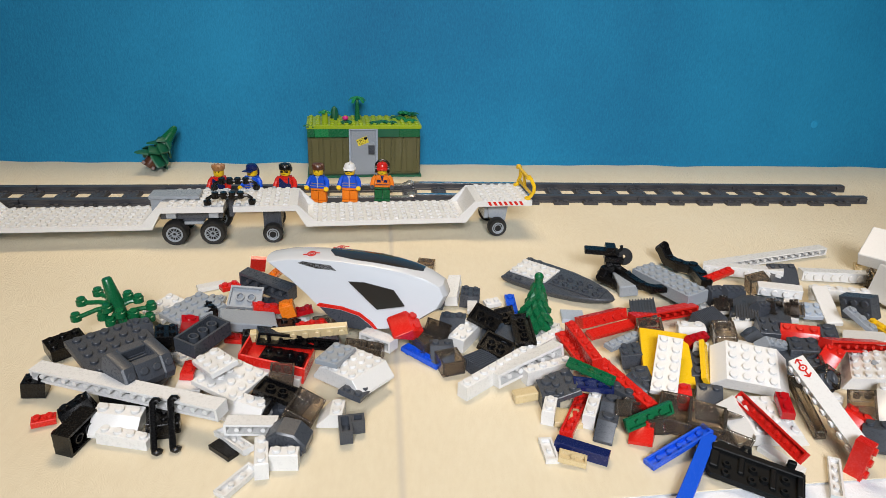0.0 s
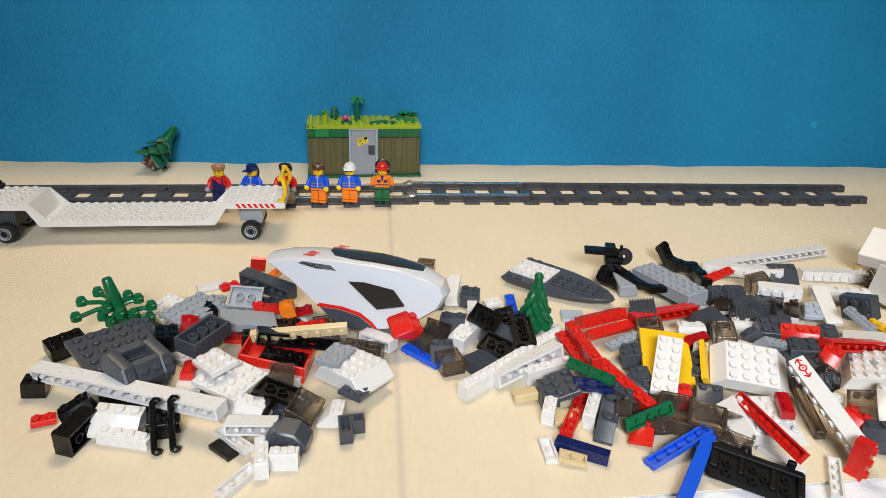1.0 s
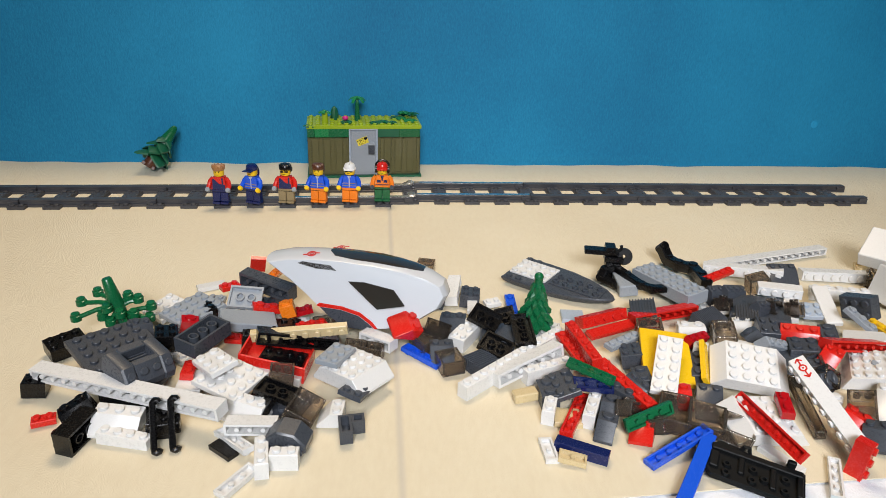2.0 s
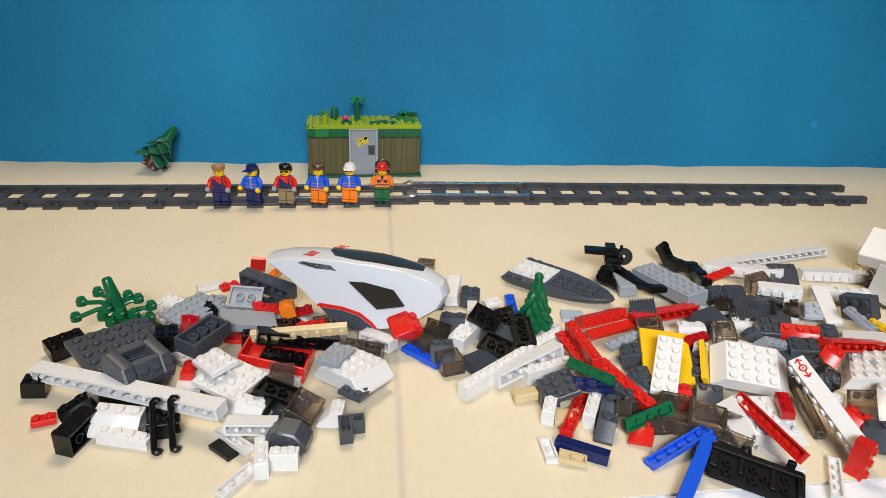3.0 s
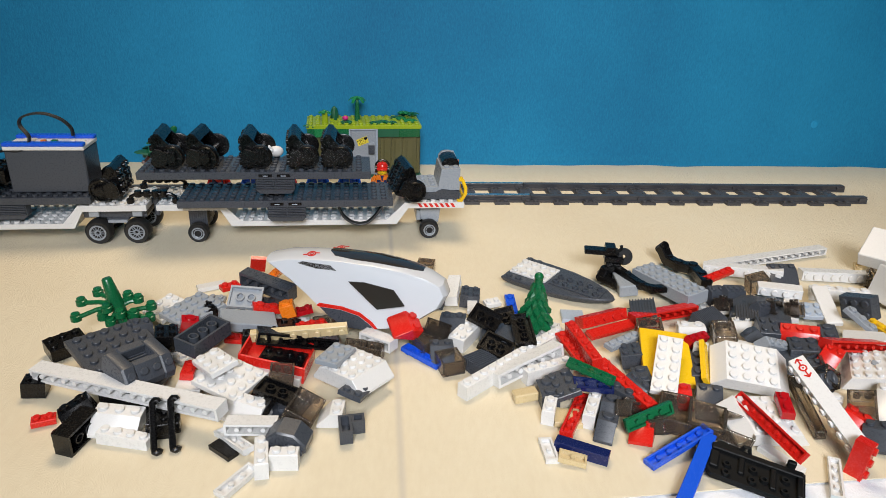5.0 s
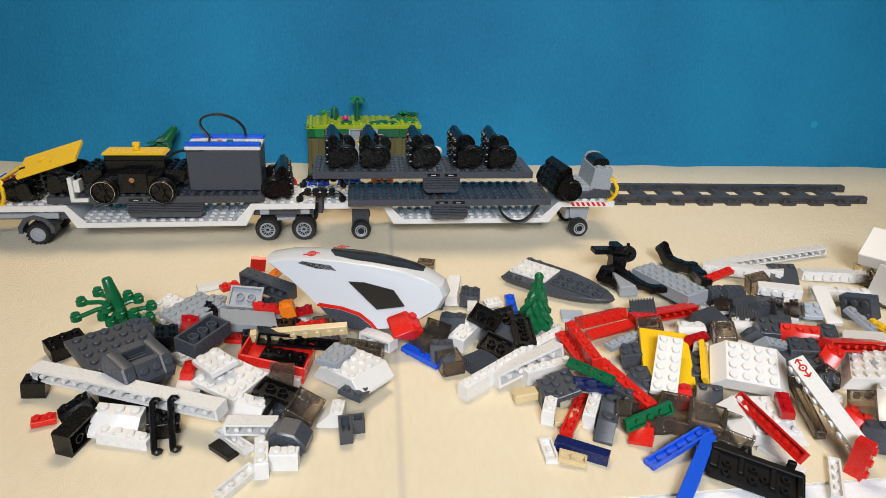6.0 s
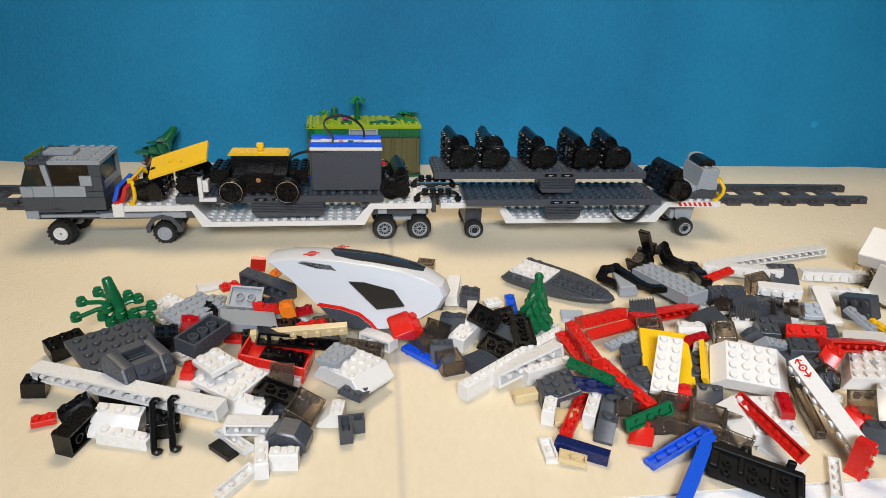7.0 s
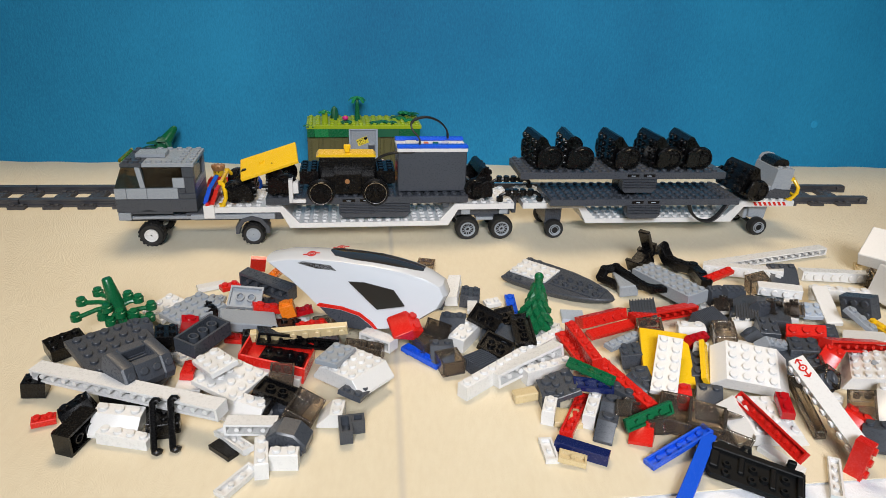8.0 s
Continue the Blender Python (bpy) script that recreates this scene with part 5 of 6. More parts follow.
nose_cone(P(-49.0, 396.5, 6.5, -13.5, -4.9, -7.0), 0.875)
boat_wedge(P(94.4, 467.4, 1.6, 3, 0, -36.0) @ Matrix.Scale(1.04, 4))
chassis(P(160.0, 263.0, 2.5, 6, 4, -24.5) @ Matrix.Scale(0.68, 4))
leafy_tree(P(-207.0, 377.0, 0.5) @ Matrix.Scale(1.05, 4))
standing_fir(P(64.6, 399.6, 6.0) @ Matrix.Scale(1.1, 4))
handle_bars(P(-139.5, 272.5, 0.3, 0, 0, 18))
lay("brick", "white", 16, 1, -170.6, 293.8, 15.0, -86.8, -1.7, -16.3, sx=0.95, sy=1.00)
lay("brick", "black", 3, 2, -232.9, 353.7, 2.3, 8.0, -2.0, 46.8, sx=0.92, sy=0.92, sz=0.92)
round_nosed_plate(P(-186.0, 333.0, 9.0, -2.0, 9.0, -42.0))
lay("hood", "dark grey", 4, 4, -169.6, 315.4, 15.0, -6.0, 14.0, -34.0, h=12, sx=0.80, sy=0.96)
lay("brick", "black", 2, 1, -228.1, 310.8, 1.2, -1.7, 7.9, 15.4, sx=0.78, sy=1.42)
lay("plate", "red", 2, 1, -208.9, 285.2, 1.4, -1.1, 1.5, 26.8, sx=0.75, sy=0.90)
lay("slope", "black", 2, 2, -187.8, 286.3, 3.7, -1.5, -22.9, 34.9, sx=1.05, sy=1.00)
lay("brick", "black", 3, 2, -178.8, 270.6, 7.6, -85.7, -3.6, 79.1, sx=0.91, sy=0.85)
lay("slope", "white", 3, 2, -167.6, 280.8, 2.7, 3.8, 7.5, 3.7, sx=1.01, sy=1.04)
lay("brick", "white", 4, 1, -160.1, 272.8, -1.3, 1.3, 3.2, -8.3, sx=0.88, sy=0.88, sz=0.88)
lay("brick", "black", 2, 2, -146.1, 280.3, 1.3, -4.0, 6.3, 19.5, sx=0.73, sy=0.73)
lay("plate", "white", 4, 4, -117.4, 314.1, 12.4, 7.7, -1.1, 66.0, sx=0.93, sy=0.93, sz=0.93)
lay("slope", "white", 4, 2, -105.5, 295.5, 2.5, 4.0, -2.0, -24.0, sx=0.92, sy=0.92, sz=1.0)
lay("plate", "white", 3, 2, -126.8, 319.3, 19.1, 7.8, -5.4, -43.8, sx=0.99, sy=1.05)
lay("brick", "dark grey", 4, 2, -141.2, 341.7, 28.5, -175.6, -3.1, 65.0, sx=0.93, sy=1.01)
lay("plate", "light grey", 4, 4, -166.7, 392.2, 11.2, 0.5, -5.6, 54.8, sx=1.05, sy=0.88)
lay("plate", "light grey", 3, 2, -130.3, 391.9, 24.8, -151.2, 4.7, 4.5, sx=0.91, sy=1.07)
lay("block", "light grey", 5, 2, -125.0, 373.1, 13.7, 8.8, 14.9, 23.3, h=7, sx=0.89, sy=1.01)
lay("brick", "dark grey", 6, 1, -124.7, 415.2, 19.8, -85.9, 4.3, -25.0, sx=0.90, sy=1.38)
lay("plate", "red", 2, 1, -150.8, 422.0, 14.7, -0.7, 0.9, 38.4, sx=0.85, sy=0.96)
lay("tile", "red", 1, 2, -135.8, 444.0, 25.8, 114.9, 8.3, 14.6, sx=1.40, sy=0.87)
lay("plate", "orange", 4, 1, -122.7, 439.6, 17.7, 14.0, 14.5, 92.2, sx=0.96, sy=0.84)
lay("brick", "orange", 1, 1, -101.0, 390.0, 13.4, 6.2, -13.5, 11.5, sx=1.20, sy=1.04)
lay("plate", "red", 2, 1, -116.4, 388.6, 17.2, 2.3, 16.9, 23.8, sx=1.14, sy=1.03)
lay("plate", "dark red", 3, 1, -97.5, 398.7, 9.0, -1.7, -10.1, 16.1, sx=0.87, sy=1.00)
lay("brick", "tan", 8, 1, -85.0, 349.5, 26.2, 106.1, -5.4, 4.6, h=4, sx=0.91, sy=0.92)
lay("brick", "black", 7, 1, -85.0, 344.8, 20.2, -93.8, 15.1, 19.5, sx=0.88, sy=1.05)
lay("shell", "red", 6, 3, -98.8, 343.5, 5.0, 7.0, 9.5, -4.6, h=12, sx=0.85, sy=1.00)
lay("tile", "white", 5, 1, -101.1, 331.3, 3.3, 0.0, 8.9, -4.7, h=6, sx=1.00, sy=0.91)
lay("plate", "light grey", 3, 2, -60.8, 333.3, 18.0, -1.3, 2.4, 68.6, sx=0.93, sy=0.93, sz=0.93)
lay("dslope", "white", 4, 4, -49.6, 328.9, 7.5, -1.1, -4.0, -36.6, sx=0.81, sy=0.89)
lay("plate", "dark grey", 6, 2, -42.1, 323.2, 6.8, 8.8, 11.4, 70.7, sx=0.90, sy=0.90, sz=0.90)
lay("slope", "white", 2, 2, -57.7, 296.9, 1.0, 0.8, -1.8, -88.5, sx=0.90, sy=0.90, sz=0.90)
lay("hole", "dark grey", 2, 2, -44.5, 284.8, 9.6, -179.6, 1.6, -76.5, sx=0.88, sy=0.88, sz=0.88)
lay("facet", "dark grey", 3, 2, -76.0, 272.5, 1.2, 4.0, 6.0, -8.0, sx=0.92, sy=0.92, sz=0.92)
lay("shell", "smoke", 2, 3, -73.8, 294.3, 5.8, -3.5, 25.5, -9.4, h=8, sx=1.06, sy=0.96)
lay("plate", "black", 3, 2, -88.0, 302.7, 16.3, -179.6, 9.9, -15.8, sx=0.92, sy=0.84)
STICKER = lay("tile", "black", 3, 1, -95.9, 300.1, 7.8, 46.3, -14.8, -50.8, sx=0.98, sy=1.30)
lay("brick", "white", 4, 1, -96.2, 276.1, 8.8, -95.9, 0.4, 3.2, sx=0.84, sy=0.84)
lay("plate", "white", 4, 1, -104.1, 273.7, 5.7, 177.2, -7.3, -41.0, sx=0.89, sy=0.83)
lay("brick", "white", 1, 3, -86.2, 260.6, 0.4, -0.8, 1.3, 14.2, sx=0.88, sy=0.90)
lay("brick", "white", 2, 1, -74.8, 260.6, 0.2, -0.2, 0.0, 4.2, sx=0.91, sy=0.89)
lay("plate", "white", 3, 1, -94.5, 247.2, 3.6, -179.2, 0.6, 61.9, sx=0.96, sy=0.95)
lay("tile", "black", 2, 1, -107.9, 268.9, 0.2, -0.0, 0.3, -34.8, sx=0.99, sy=0.87)
lay("plate", "white", 3, 3, -189.9, 404.3, 5.3, 4.7, -9.3, 60.1, sx=1.03, sy=0.83)
lay("tile", "white", 3, 1, -174.0, 447.9, 1.0, 0.5, 0.0, 30.9, sx=0.87, sy=1.01)
lay("brick", "black", 2, 2, -169.6, 353.1, 9.8, -0.6, 6.5, 23.0, sx=0.86, sy=1.01)
lay("slope", "dark grey", 2, 2, -188.9, 360.9, 8.9, 5.4, 13.9, 41.6, sx=0.77, sy=1.08)
lay("brick", "dark red", 1, 1, -164.0, 373.8, 7.7, 5.4, 14.8, 21.7, sx=1.38, sy=1.04)
lay("brick", "red", 1, 2, -144.4, 320.2, 5.9, -4.6, 8.5, 9.7, sx=0.94, sy=0.97)
lay("tile", "white", 2, 3, -140.1, 315.0, 8.4, -0.3, 6.0, 4.6, sx=0.88, sy=0.84)
lay("plate", "white", 6, 4, -133.3, 399.6, 2.0, -3.5, 2.5, -19.3, sx=0.90, sy=0.91)
lay("brick", "black", 5, 3, -109.7, 373.2, 4.1, 5.0, 9.2, 17.3, sx=0.95, sy=0.87)
lay("plate", "black", 4, 3, -190.0, 331.0, 2.0, 2.0, 4.0, 20.0, sx=0.95, sy=0.95)
lay("block", "black", 6, 2, -163.8, 303.8, 1.1, -0.6, -2.0, -16.9, sx=0.94, sy=1.09)
lay("plate", "dark grey", 4, 4, -87.0, 303.4, 1.6, -1.9, -3.6, -16.6, sx=0.88, sy=0.95)
lay("plate", "white", 5, 4, -164.8, 368.9, 1.8, 3.8, -0.4, -29.6, sx=0.96, sy=1.12)
lay("plate", "dark grey", 5, 3, -130.3, 416.8, 2.6, 0.4, 4.4, -0.3, sx=0.98, sy=0.95)
lay("brick", "white", 13, 1, 48.0, 356.1, 0.9, 0.1, -0.9, 45.3, sx=0.92, sy=0.98)
lay("brick", "white", 6, 1, 57.3, 346.1, 9.0, -100.7, -5.4, 35.3, sx=1.10, sy=1.15)
lay("brick", "white", 4, 1, 67.3, 347.4, 0.4, 1.3, -0.3, 26.7, sx=1.06, sy=0.87)
lay("brick", "white", 2, 3, 16.7, 385.1, 1.1, 2.9, 2.5, -28.8, sx=0.75, sy=1.09)
lay("grille", "dark grey", 2, 2, 26.1, 352.4, 0.3, 0.2, -0.4, -51.0, sx=0.97, sy=0.99)
lay("shell", "smoke", 2, 2, 7.0, 352.5, 0.5, 1.4, -1.0, 20.8, sx=0.95, sy=1.03)
lay("slope", "dark grey", 2, 2, 1.8, 363.5, 0.3, -0.1, -0.6, 6.3, sx=0.96, sy=1.00)
lay("plate", "blue", 4, 1, -10.8, 361.7, 4.4, 180.0, 4.1, -36.8, sx=0.92, sy=0.89)
lay("shell", "smoke", 2, 2, -9.1, 374.2, 2.0, 5.8, -2.4, 39.7, sx=0.98, sy=1.01)
lay("shell", "dark smoke", 2, 1, -3.2, 378.8, 8.3, 3.2, 16.4, -4.9, sx=1.05, sy=1.01)
lay("slope", "red", 2, 2, -25.0, 374.0, 14.5, -22.0, 24.0, -66.0, sx=1.02, sy=1.12)
lay("brick", "white", 3, 1, -41.4, 363.5, 10.3, -93.6, -0.3, -28.8, sx=1.00, sy=1.00)
lay("shell", "smoke", 2, 1, -53.5, 359.3, 3.8, 6.5, 5.7, 3.0, sx=0.81, sy=1.05)
lay("shell", "smoke", 2, 1, -41.0, 357.0, 3.6, 7.7, 1.9, -11.0, sx=0.75, sy=1.03)
lay("slope", "dark grey", 2, 2, 8.5, 392.9, 4.2, -0.6, -2.9, -9.0, sx=1.09, sy=1.01)
lay("brick", "dark grey", 2, 2, 20.9, 440.1, 0.8, 0.1, 4.6, -2.9, sx=0.89, sy=1.02)
lay("slope", "dark grey", 1, 2, -1.9, 435.8, 3.2, 13.7, 17.4, 3.9, sx=0.88, sy=1.06)
lay("brick", "white", 4, 1, 13.4, 446.5, 8.0, 96.8, 5.0, -95.6, sx=1.00, sy=0.99)
lay("shell", "smoke", 2, 2, -12.3, 487.0, 8.5, 97.9, 0.3, -7.7, sx=0.86, sy=0.88)
lay("tile", "white", 1, 2, 22.9, 425.8, 3.9, 2.5, -2.7, -1.2, sx=0.93, sy=1.01)
lay("plate", "white", 2, 1, 37.6, 433.6, 3.5, 5.7, -4.0, 19.7, sx=0.74, sy=0.99)
lay("plate", "blue", 1, 3, 51.7, 431.2, 3.0, 6.5, -2.1, 3.8, sx=0.91, sy=1.08)
lay("block", "white", 2, 2, -11.9, 447.7, 0.6, 0.3, 2.8, 1.4, sx=1.02, sy=1.03)
lay("plate", "black", 3, 2, 30.6, 391.2, 17.0, -168.8, 17.1, -21.1, sx=0.87, sy=1.09)
lay("plate", "black", 2, 2, 44.3, 401.9, 12.4, -167.5, -18.4, 2.1, sx=0.85, sy=1.12)
lay("plate", "black", 2, 4, 54.0, 379.7, 16.3, -172.9, -4.3, 4.1, sx=0.85, sy=0.97)
lay("plate", "black", 3, 2, 36.4, 366.3, 10.9, -166.6, 13.7, -24.8, sx=0.84, sy=1.03)
lay("plate", "white", 3, 2, 71.8, 396.2, 2.4, 1.6, -10.6, -10.0, sx=0.87, sy=1.11)
lay("block", "dark grey", 3, 3, 38.9, 383.9, 0.5, 0.3, 1.0, -8.4, sx=0.97, sy=1.03)
lay("tile", "pale grey", 2, 2, 95.3, 423.4, 0.3, -0.4, -0.5, -1.8, sx=1.02, sy=0.92)
lay("brick", "red", 6, 1, 89.9, 356.4, 13.7, 8.3, 0.2, -77.5, sx=0.93, sy=0.85)
lay("plate", "red", 5, 1, 85.1, 363.2, 9.8, 8.1, 1.7, -72.8, sx=0.95, sy=0.93)
lay("brick", "red", 6, 1, 109.3, 327.1, 4.5, 3.6, 1.4, -64.3, sx=1.01, sy=0.96)
lay("brick", "red", 5, 1, 111.3, 415.4, 6.3, 66.6, 0.0, 26.9, sx=0.97, sy=0.97, sz=0.97)
lay("tile", "red", 5, 1, 117.1, 399.6, 4.6, 14.6, 0.9, 29.6, sx=0.97, sy=0.97, sz=0.97)
lay("brick", "red", 8, 1, 161.8, 418.4, 8.2, -98.7, -0.3, 21.1, sx=0.85, sy=0.86)
lay("plate", "red", 6, 1, 77.5, 306.7, 5.6, 173.6, 4.0, 67.4, sx=0.92, sy=0.92, sz=0.92)
lay("plate", "red", 8, 1, 173.3, 285.6, 18.2, -128.8, -3.1, -79.7, sx=0.87, sy=0.87, sz=0.87)
lay("slope", "red", 1, 2, 144.5, 321.9, 1.7, -5.4, -11.1, -11.9, sx=1.08, sy=0.96)
lay("slope", "red", 2, 2, 111.3, 290.3, 1.8, -4.9, -8.8, -22.3, h=7, sx=0.79, sy=0.88)
lay("brick", "red", 8, 1, 272.7, 369.6, 17.1, -106.8, 10.3, 17.5, sx=0.93, sy=0.93)
lay("slope", "red", 2, 2, 244.3, 360.2, 9.9, 14.3, 13.5, -38.9, sx=0.74, sy=1.05)
lay("slope", "red", 2, 2, 230.7, 304.8, 2.3, 0.7, 16.2, -40.8, sx=0.92, sy=1.01)
lay("brick", "red", 3, 1, 213.8, 274.6, 9.9, -97.4, 84.9, -148.2, sx=0.88, sy=0.88, sz=0.88)
lay("plate", "dark red", 1, 2, 191.1, 304.1, 15.0, 5.1, -3.3, -11.4, h=4.5, sx=0.89, sy=1.12)
lay("slope", "dark red", 3, 1, 164.9, 377.4, 7.7, 16.6, 8.5, 38.2, sx=0.89, sy=0.78)
lay("plate", "red", 4, 1, 220.9, 483.8, 9.8, 7.5, -5.0, 31.6, sx=0.96, sy=0.90)
lay("tile", "yellow", 4, 6, 142.7, 359.3, 9.7, 11.8, 2.0, -8.3, sx=0.96, sy=0.96, sz=0.96)
lay("plate", "white", 2, 6, 137.6, 341.7, 14.9, 16.3, -1.6, -19.6, sx=0.96, sy=0.96, sz=0.96)
lay("tile", "yellow", 4, 1, 161.9, 350.1, 13.5, -60, 20.0, -101.9, sx=0.95, sy=0.95, sz=0.95)
lay("dslope", "white", 4, 4, 188.0, 343.6, 11.8, 20.9, 1.6, -14.0, sx=0.93, sy=0.93, sz=0.93)
lay("dslope", "white", 4, 4, 180.5, 303.0, 3.6, 10.0, 5.0, 8.0, sx=0.88, sy=0.90, sz=0.90)
BEAM = lay("brick", "white", 8, 1, 216.6, 303.0, 22.7, 120.3, 18.8, -75.4, sx=0.91, sy=0.91, sz=0.91)
lay("shell", "smoke", 2, 3, 132.3, 304.7, 4.2, 8.0, -1.8, -20.0, sx=1.09, sy=0.99)
lay("shell", "smoke", 3, 2, 148.1, 301.5, 4.0, 18.8, 1.8, -21.1, sx=0.82, sy=1.05)
lay("shell", "smoke", 2, 2, 162.4, 294.0, 2.5, 7.7, 8.7, -22.1, sx=1.03, sy=1.01)
lay("shell", "smoke", 2, 2, 142.6, 393.0, 6.2, 2.3, -9.7, -8.7, sx=1.05, sy=1.01)
lay("shell", "smoke", 2, 2, 189.8, 388.3, 8.1, 11.8, -4.3, -8.3, sx=0.90, sy=1.09)
lay("shell", "smoke", 1, 5, 212.2, 318.2, 4.7, 10.1, -10.8, -5.5, h=6, sx=0.78, sy=1.12)
lay("shell", "smoke", 2, 2, 242.7, 313.9, 7.6, 7.5, -18.9, -28.7, sx=0.92, sy=1.04)
lay("shell", "smoke", 2, 1, 103.8, 309.0, 7.3, 65.5, 29.1, 38.4, sx=0.89, sy=1.14)
lay("shell", "smoke", 2, 1, 118.8, 296.2, 6.0, 61.7, 19.2, 40.3, sx=0.92, sy=1.02)
lay("shell", "smoke", 2, 2, 241.1, 466.3, 16.7, 101.6, -15.8, 4.2, sx=0.92, sy=0.92)
lay("shell", "dark smoke", 2, 1, 201.1, 431.8, 11.4, 68.2, 22.5, 48.7, sx=0.97, sy=1.21)
lay("shell", "dark smoke", 2, 1, 248.3, 423.7, 13.6, 67.6, 18.8, 44.2, sx=0.97, sy=1.40)
lay("shell", "dark smoke", 2, 1, 235.7, 429.2, 10.9, 60.3, 15.6, 38.3, sx=0.97, sy=1.35)
lay("slope", "dark grey", 2, 3, 157.0, 319.0, 1.6, 8.0, -3.5, -16.0, sx=0.92, sy=0.92)
lay("plate", "green", 4, 1, 89.5, 329.6, 19.0, 175.7, 10.9, -23.5, sx=0.91, sy=0.97)
lay("plate", "green", 4, 1, 115.1, 294.4, 13.1, -110.6, -12.4, 21.0, sx=0.92, sy=0.92, sz=0.92)
lay("plate", "navy", 3, 1, 89.5, 321.3, 14.8, -170.8, 2.1, -4.5, sx=0.96, sy=1.13)
lay("tile", "navy", 4, 1, 76.3, 277.2, 0.4, -1.6, 0.3, -23.1, h=6, sx=0.89, sy=0.86)
lay("block", "tan", 2, 1, 51.4, 323.0, 0.8, 0.0, -4.7, 14.5, h=6, sx=0.92, sy=0.95)
lay("tile", "tan", 2, 2, 73.1, 305.5, 0.5, -0.9, 1.3, -0.8, sx=0.99, sy=0.91)
lay("plate", "tan", 2, 1, 70.6, 271.0, 4.6, 178.7, 5.1, -12.7, sx=0.91, sy=0.98)
lay("plate", "white", 1, 2, 59.1, 277.6, 3.6, -179.1, -0.3, 7.2, sx=0.91, sy=1.08)
lay("brick", "white", 1, 2, 63.1, 307.2, 0.3, 0.2, -0.8, -14.8, sx=0.91, sy=0.92)
lay("plate", "dark grey", 2, 3, 73.5, 325.4, 9.0, 1.7, -19.5, 9.9, sx=0.96, sy=0.96)
lay("brick", "dark grey", 1, 2, 64.4, 322.9, 0.8, 2.5, -2.8, 7.0, sx=1.38, sy=1.03)
lay("brick", "white", 1, 3, 87.4, 309.4, 0.2, 0.0, -0.6, -20.1, sx=0.90, sy=1.00)
lay("slope", "dark grey", 1, 2, 97.9, 310.3, 0.4, 1.0, -1.0, -18.4, sx=1.38, sy=1.03)
lay("slope", "dark grey", 1, 2, 91.7, 293.7, 0.4, -0.1, 2.6, -19.6, sx=1.32, sy=0.98)
lay("brick", "dark grey", 2, 1, 105.9, 319.9, 3.3, 0.2, 2.1, -45.4, sx=1.05, sy=0.90)
lay("plate", "light grey", 4, 1, 119.9, 377.4, 8.7, 4.2, -0.2, 36.3, sx=0.91, sy=0.89)
lay("brick", "dark grey", 2, 2, 124.2, 365.4, 2.0, -1.4, -14.0, -5.5, sx=0.84, sy=0.96)
lay("brick", "dark grey", 1, 2, 124.3, 339.8, 1.3, 1.1, -10.6, -1.1, sx=1.30, sy=0.97)
lay("plate", "blue", 6, 1, 127.5, 280.6, 6.7, -180.0, -9.4, 30.8, sx=0.91, sy=0.91, sz=0.91)
lay("tile", "blue", 8, 1, 131.2, 263.7, 5.0, 0.0, 3.1, -121.6, sx=0.88, sy=0.88, sz=0.88)
lay("tile", "white", 3, 1, 180.8, 277.8, 0.4, -0.2, -0.7, -57.7, sx=0.98, sy=0.88)
lay("plate", "white", 1, 4, 202.4, 264.8, 3.6, -179.8, -2.1, -24.3, sx=0.78, sy=0.98)
lay("block", "white", 3, 4, 370.9, 523.0, 18.5, 31.9, -1.4, -45.3, h=14, sx=0.92, sy=1.05)
lay("block", "white", 3, 4, 353.1, 463.9, 14.6, 76.0, -4.8, -83.0, h=14, sx=1.09, sy=0.86)
lay("brick", "white", 16, 1, 288.7, 535.3, 4.5, -90.9, -0.7, 19.9, sx=0.97, sy=0.85)
lay("brick", "white", 8, 1, 249.6, 505.0, 8.2, 88.5, -6.9, -23.1, sx=0.95, sy=1.09)
lay("brick", "white", 8, 1, 327.9, 510.7, 4.4, 86.0, 0.0, -1.4, sx=0.90, sy=1.05)
lay("tile", "white", 1, 5, 282.5, 435.2, 11.5, 16.1, -7.7, -9.0, sx=1.38, sy=0.99)
lay("brick", "white", 4, 1, 253.6, 451.7, 18.1, 94.4, -3.3, -17.4, sx=0.95, sy=0.91)
lay("tile", "white", 1, 4, 253.0, 427.2, 11.3, 5.0, -5.6, -24.8, sx=1.28, sy=1.03)
lay("slope", "dark grey", 3, 3, 275.2, 487.6, 5.5, 12.5, -4.3, -6.1, sx=0.89, sy=1.01)
lay("slope", "dark grey", 3, 2, 218.5, 450.6, 6.2, 25.6, 12.7, 28.1, sx=0.89, sy=0.87)
lay("slope", "dark grey", 2, 2, 204.6, 449.5, 6.1, 27.3, 6.9, 25.3, sx=0.87, sy=0.86)
lay("grille", "dark grey", 2, 2, 219.0, 418.2, 6.2, 9.3, -13.4, -19.5, sx=0.95, sy=1.07)
lay("slope", "dark grey", 3, 2, 228.2, 422.6, 9.2, 32.5, 15.5, 32.3, sx=0.91, sy=0.73)
lay("brick", "dark grey", 2, 2, 220.9, 394.3, 8.8, 13.5, -2.0, -8.6, sx=0.81, sy=1.03)
lay("slope", "dark grey", 1, 2, 211.0, 382.4, 8.2, -12.5, -34.4, 7.1, sx=1.36, sy=0.94)
lay("grille", "dark grey", 3, 2, 188.0, 414.3, 3.8, 13.9, -0.2, 31.4, sx=0.91, sy=0.87)
lay("grille", "dark grey", 2, 2, 147.2, 425.8, 3.4, 4.0, -13.4, -9.2, sx=1.12, sy=1.02)
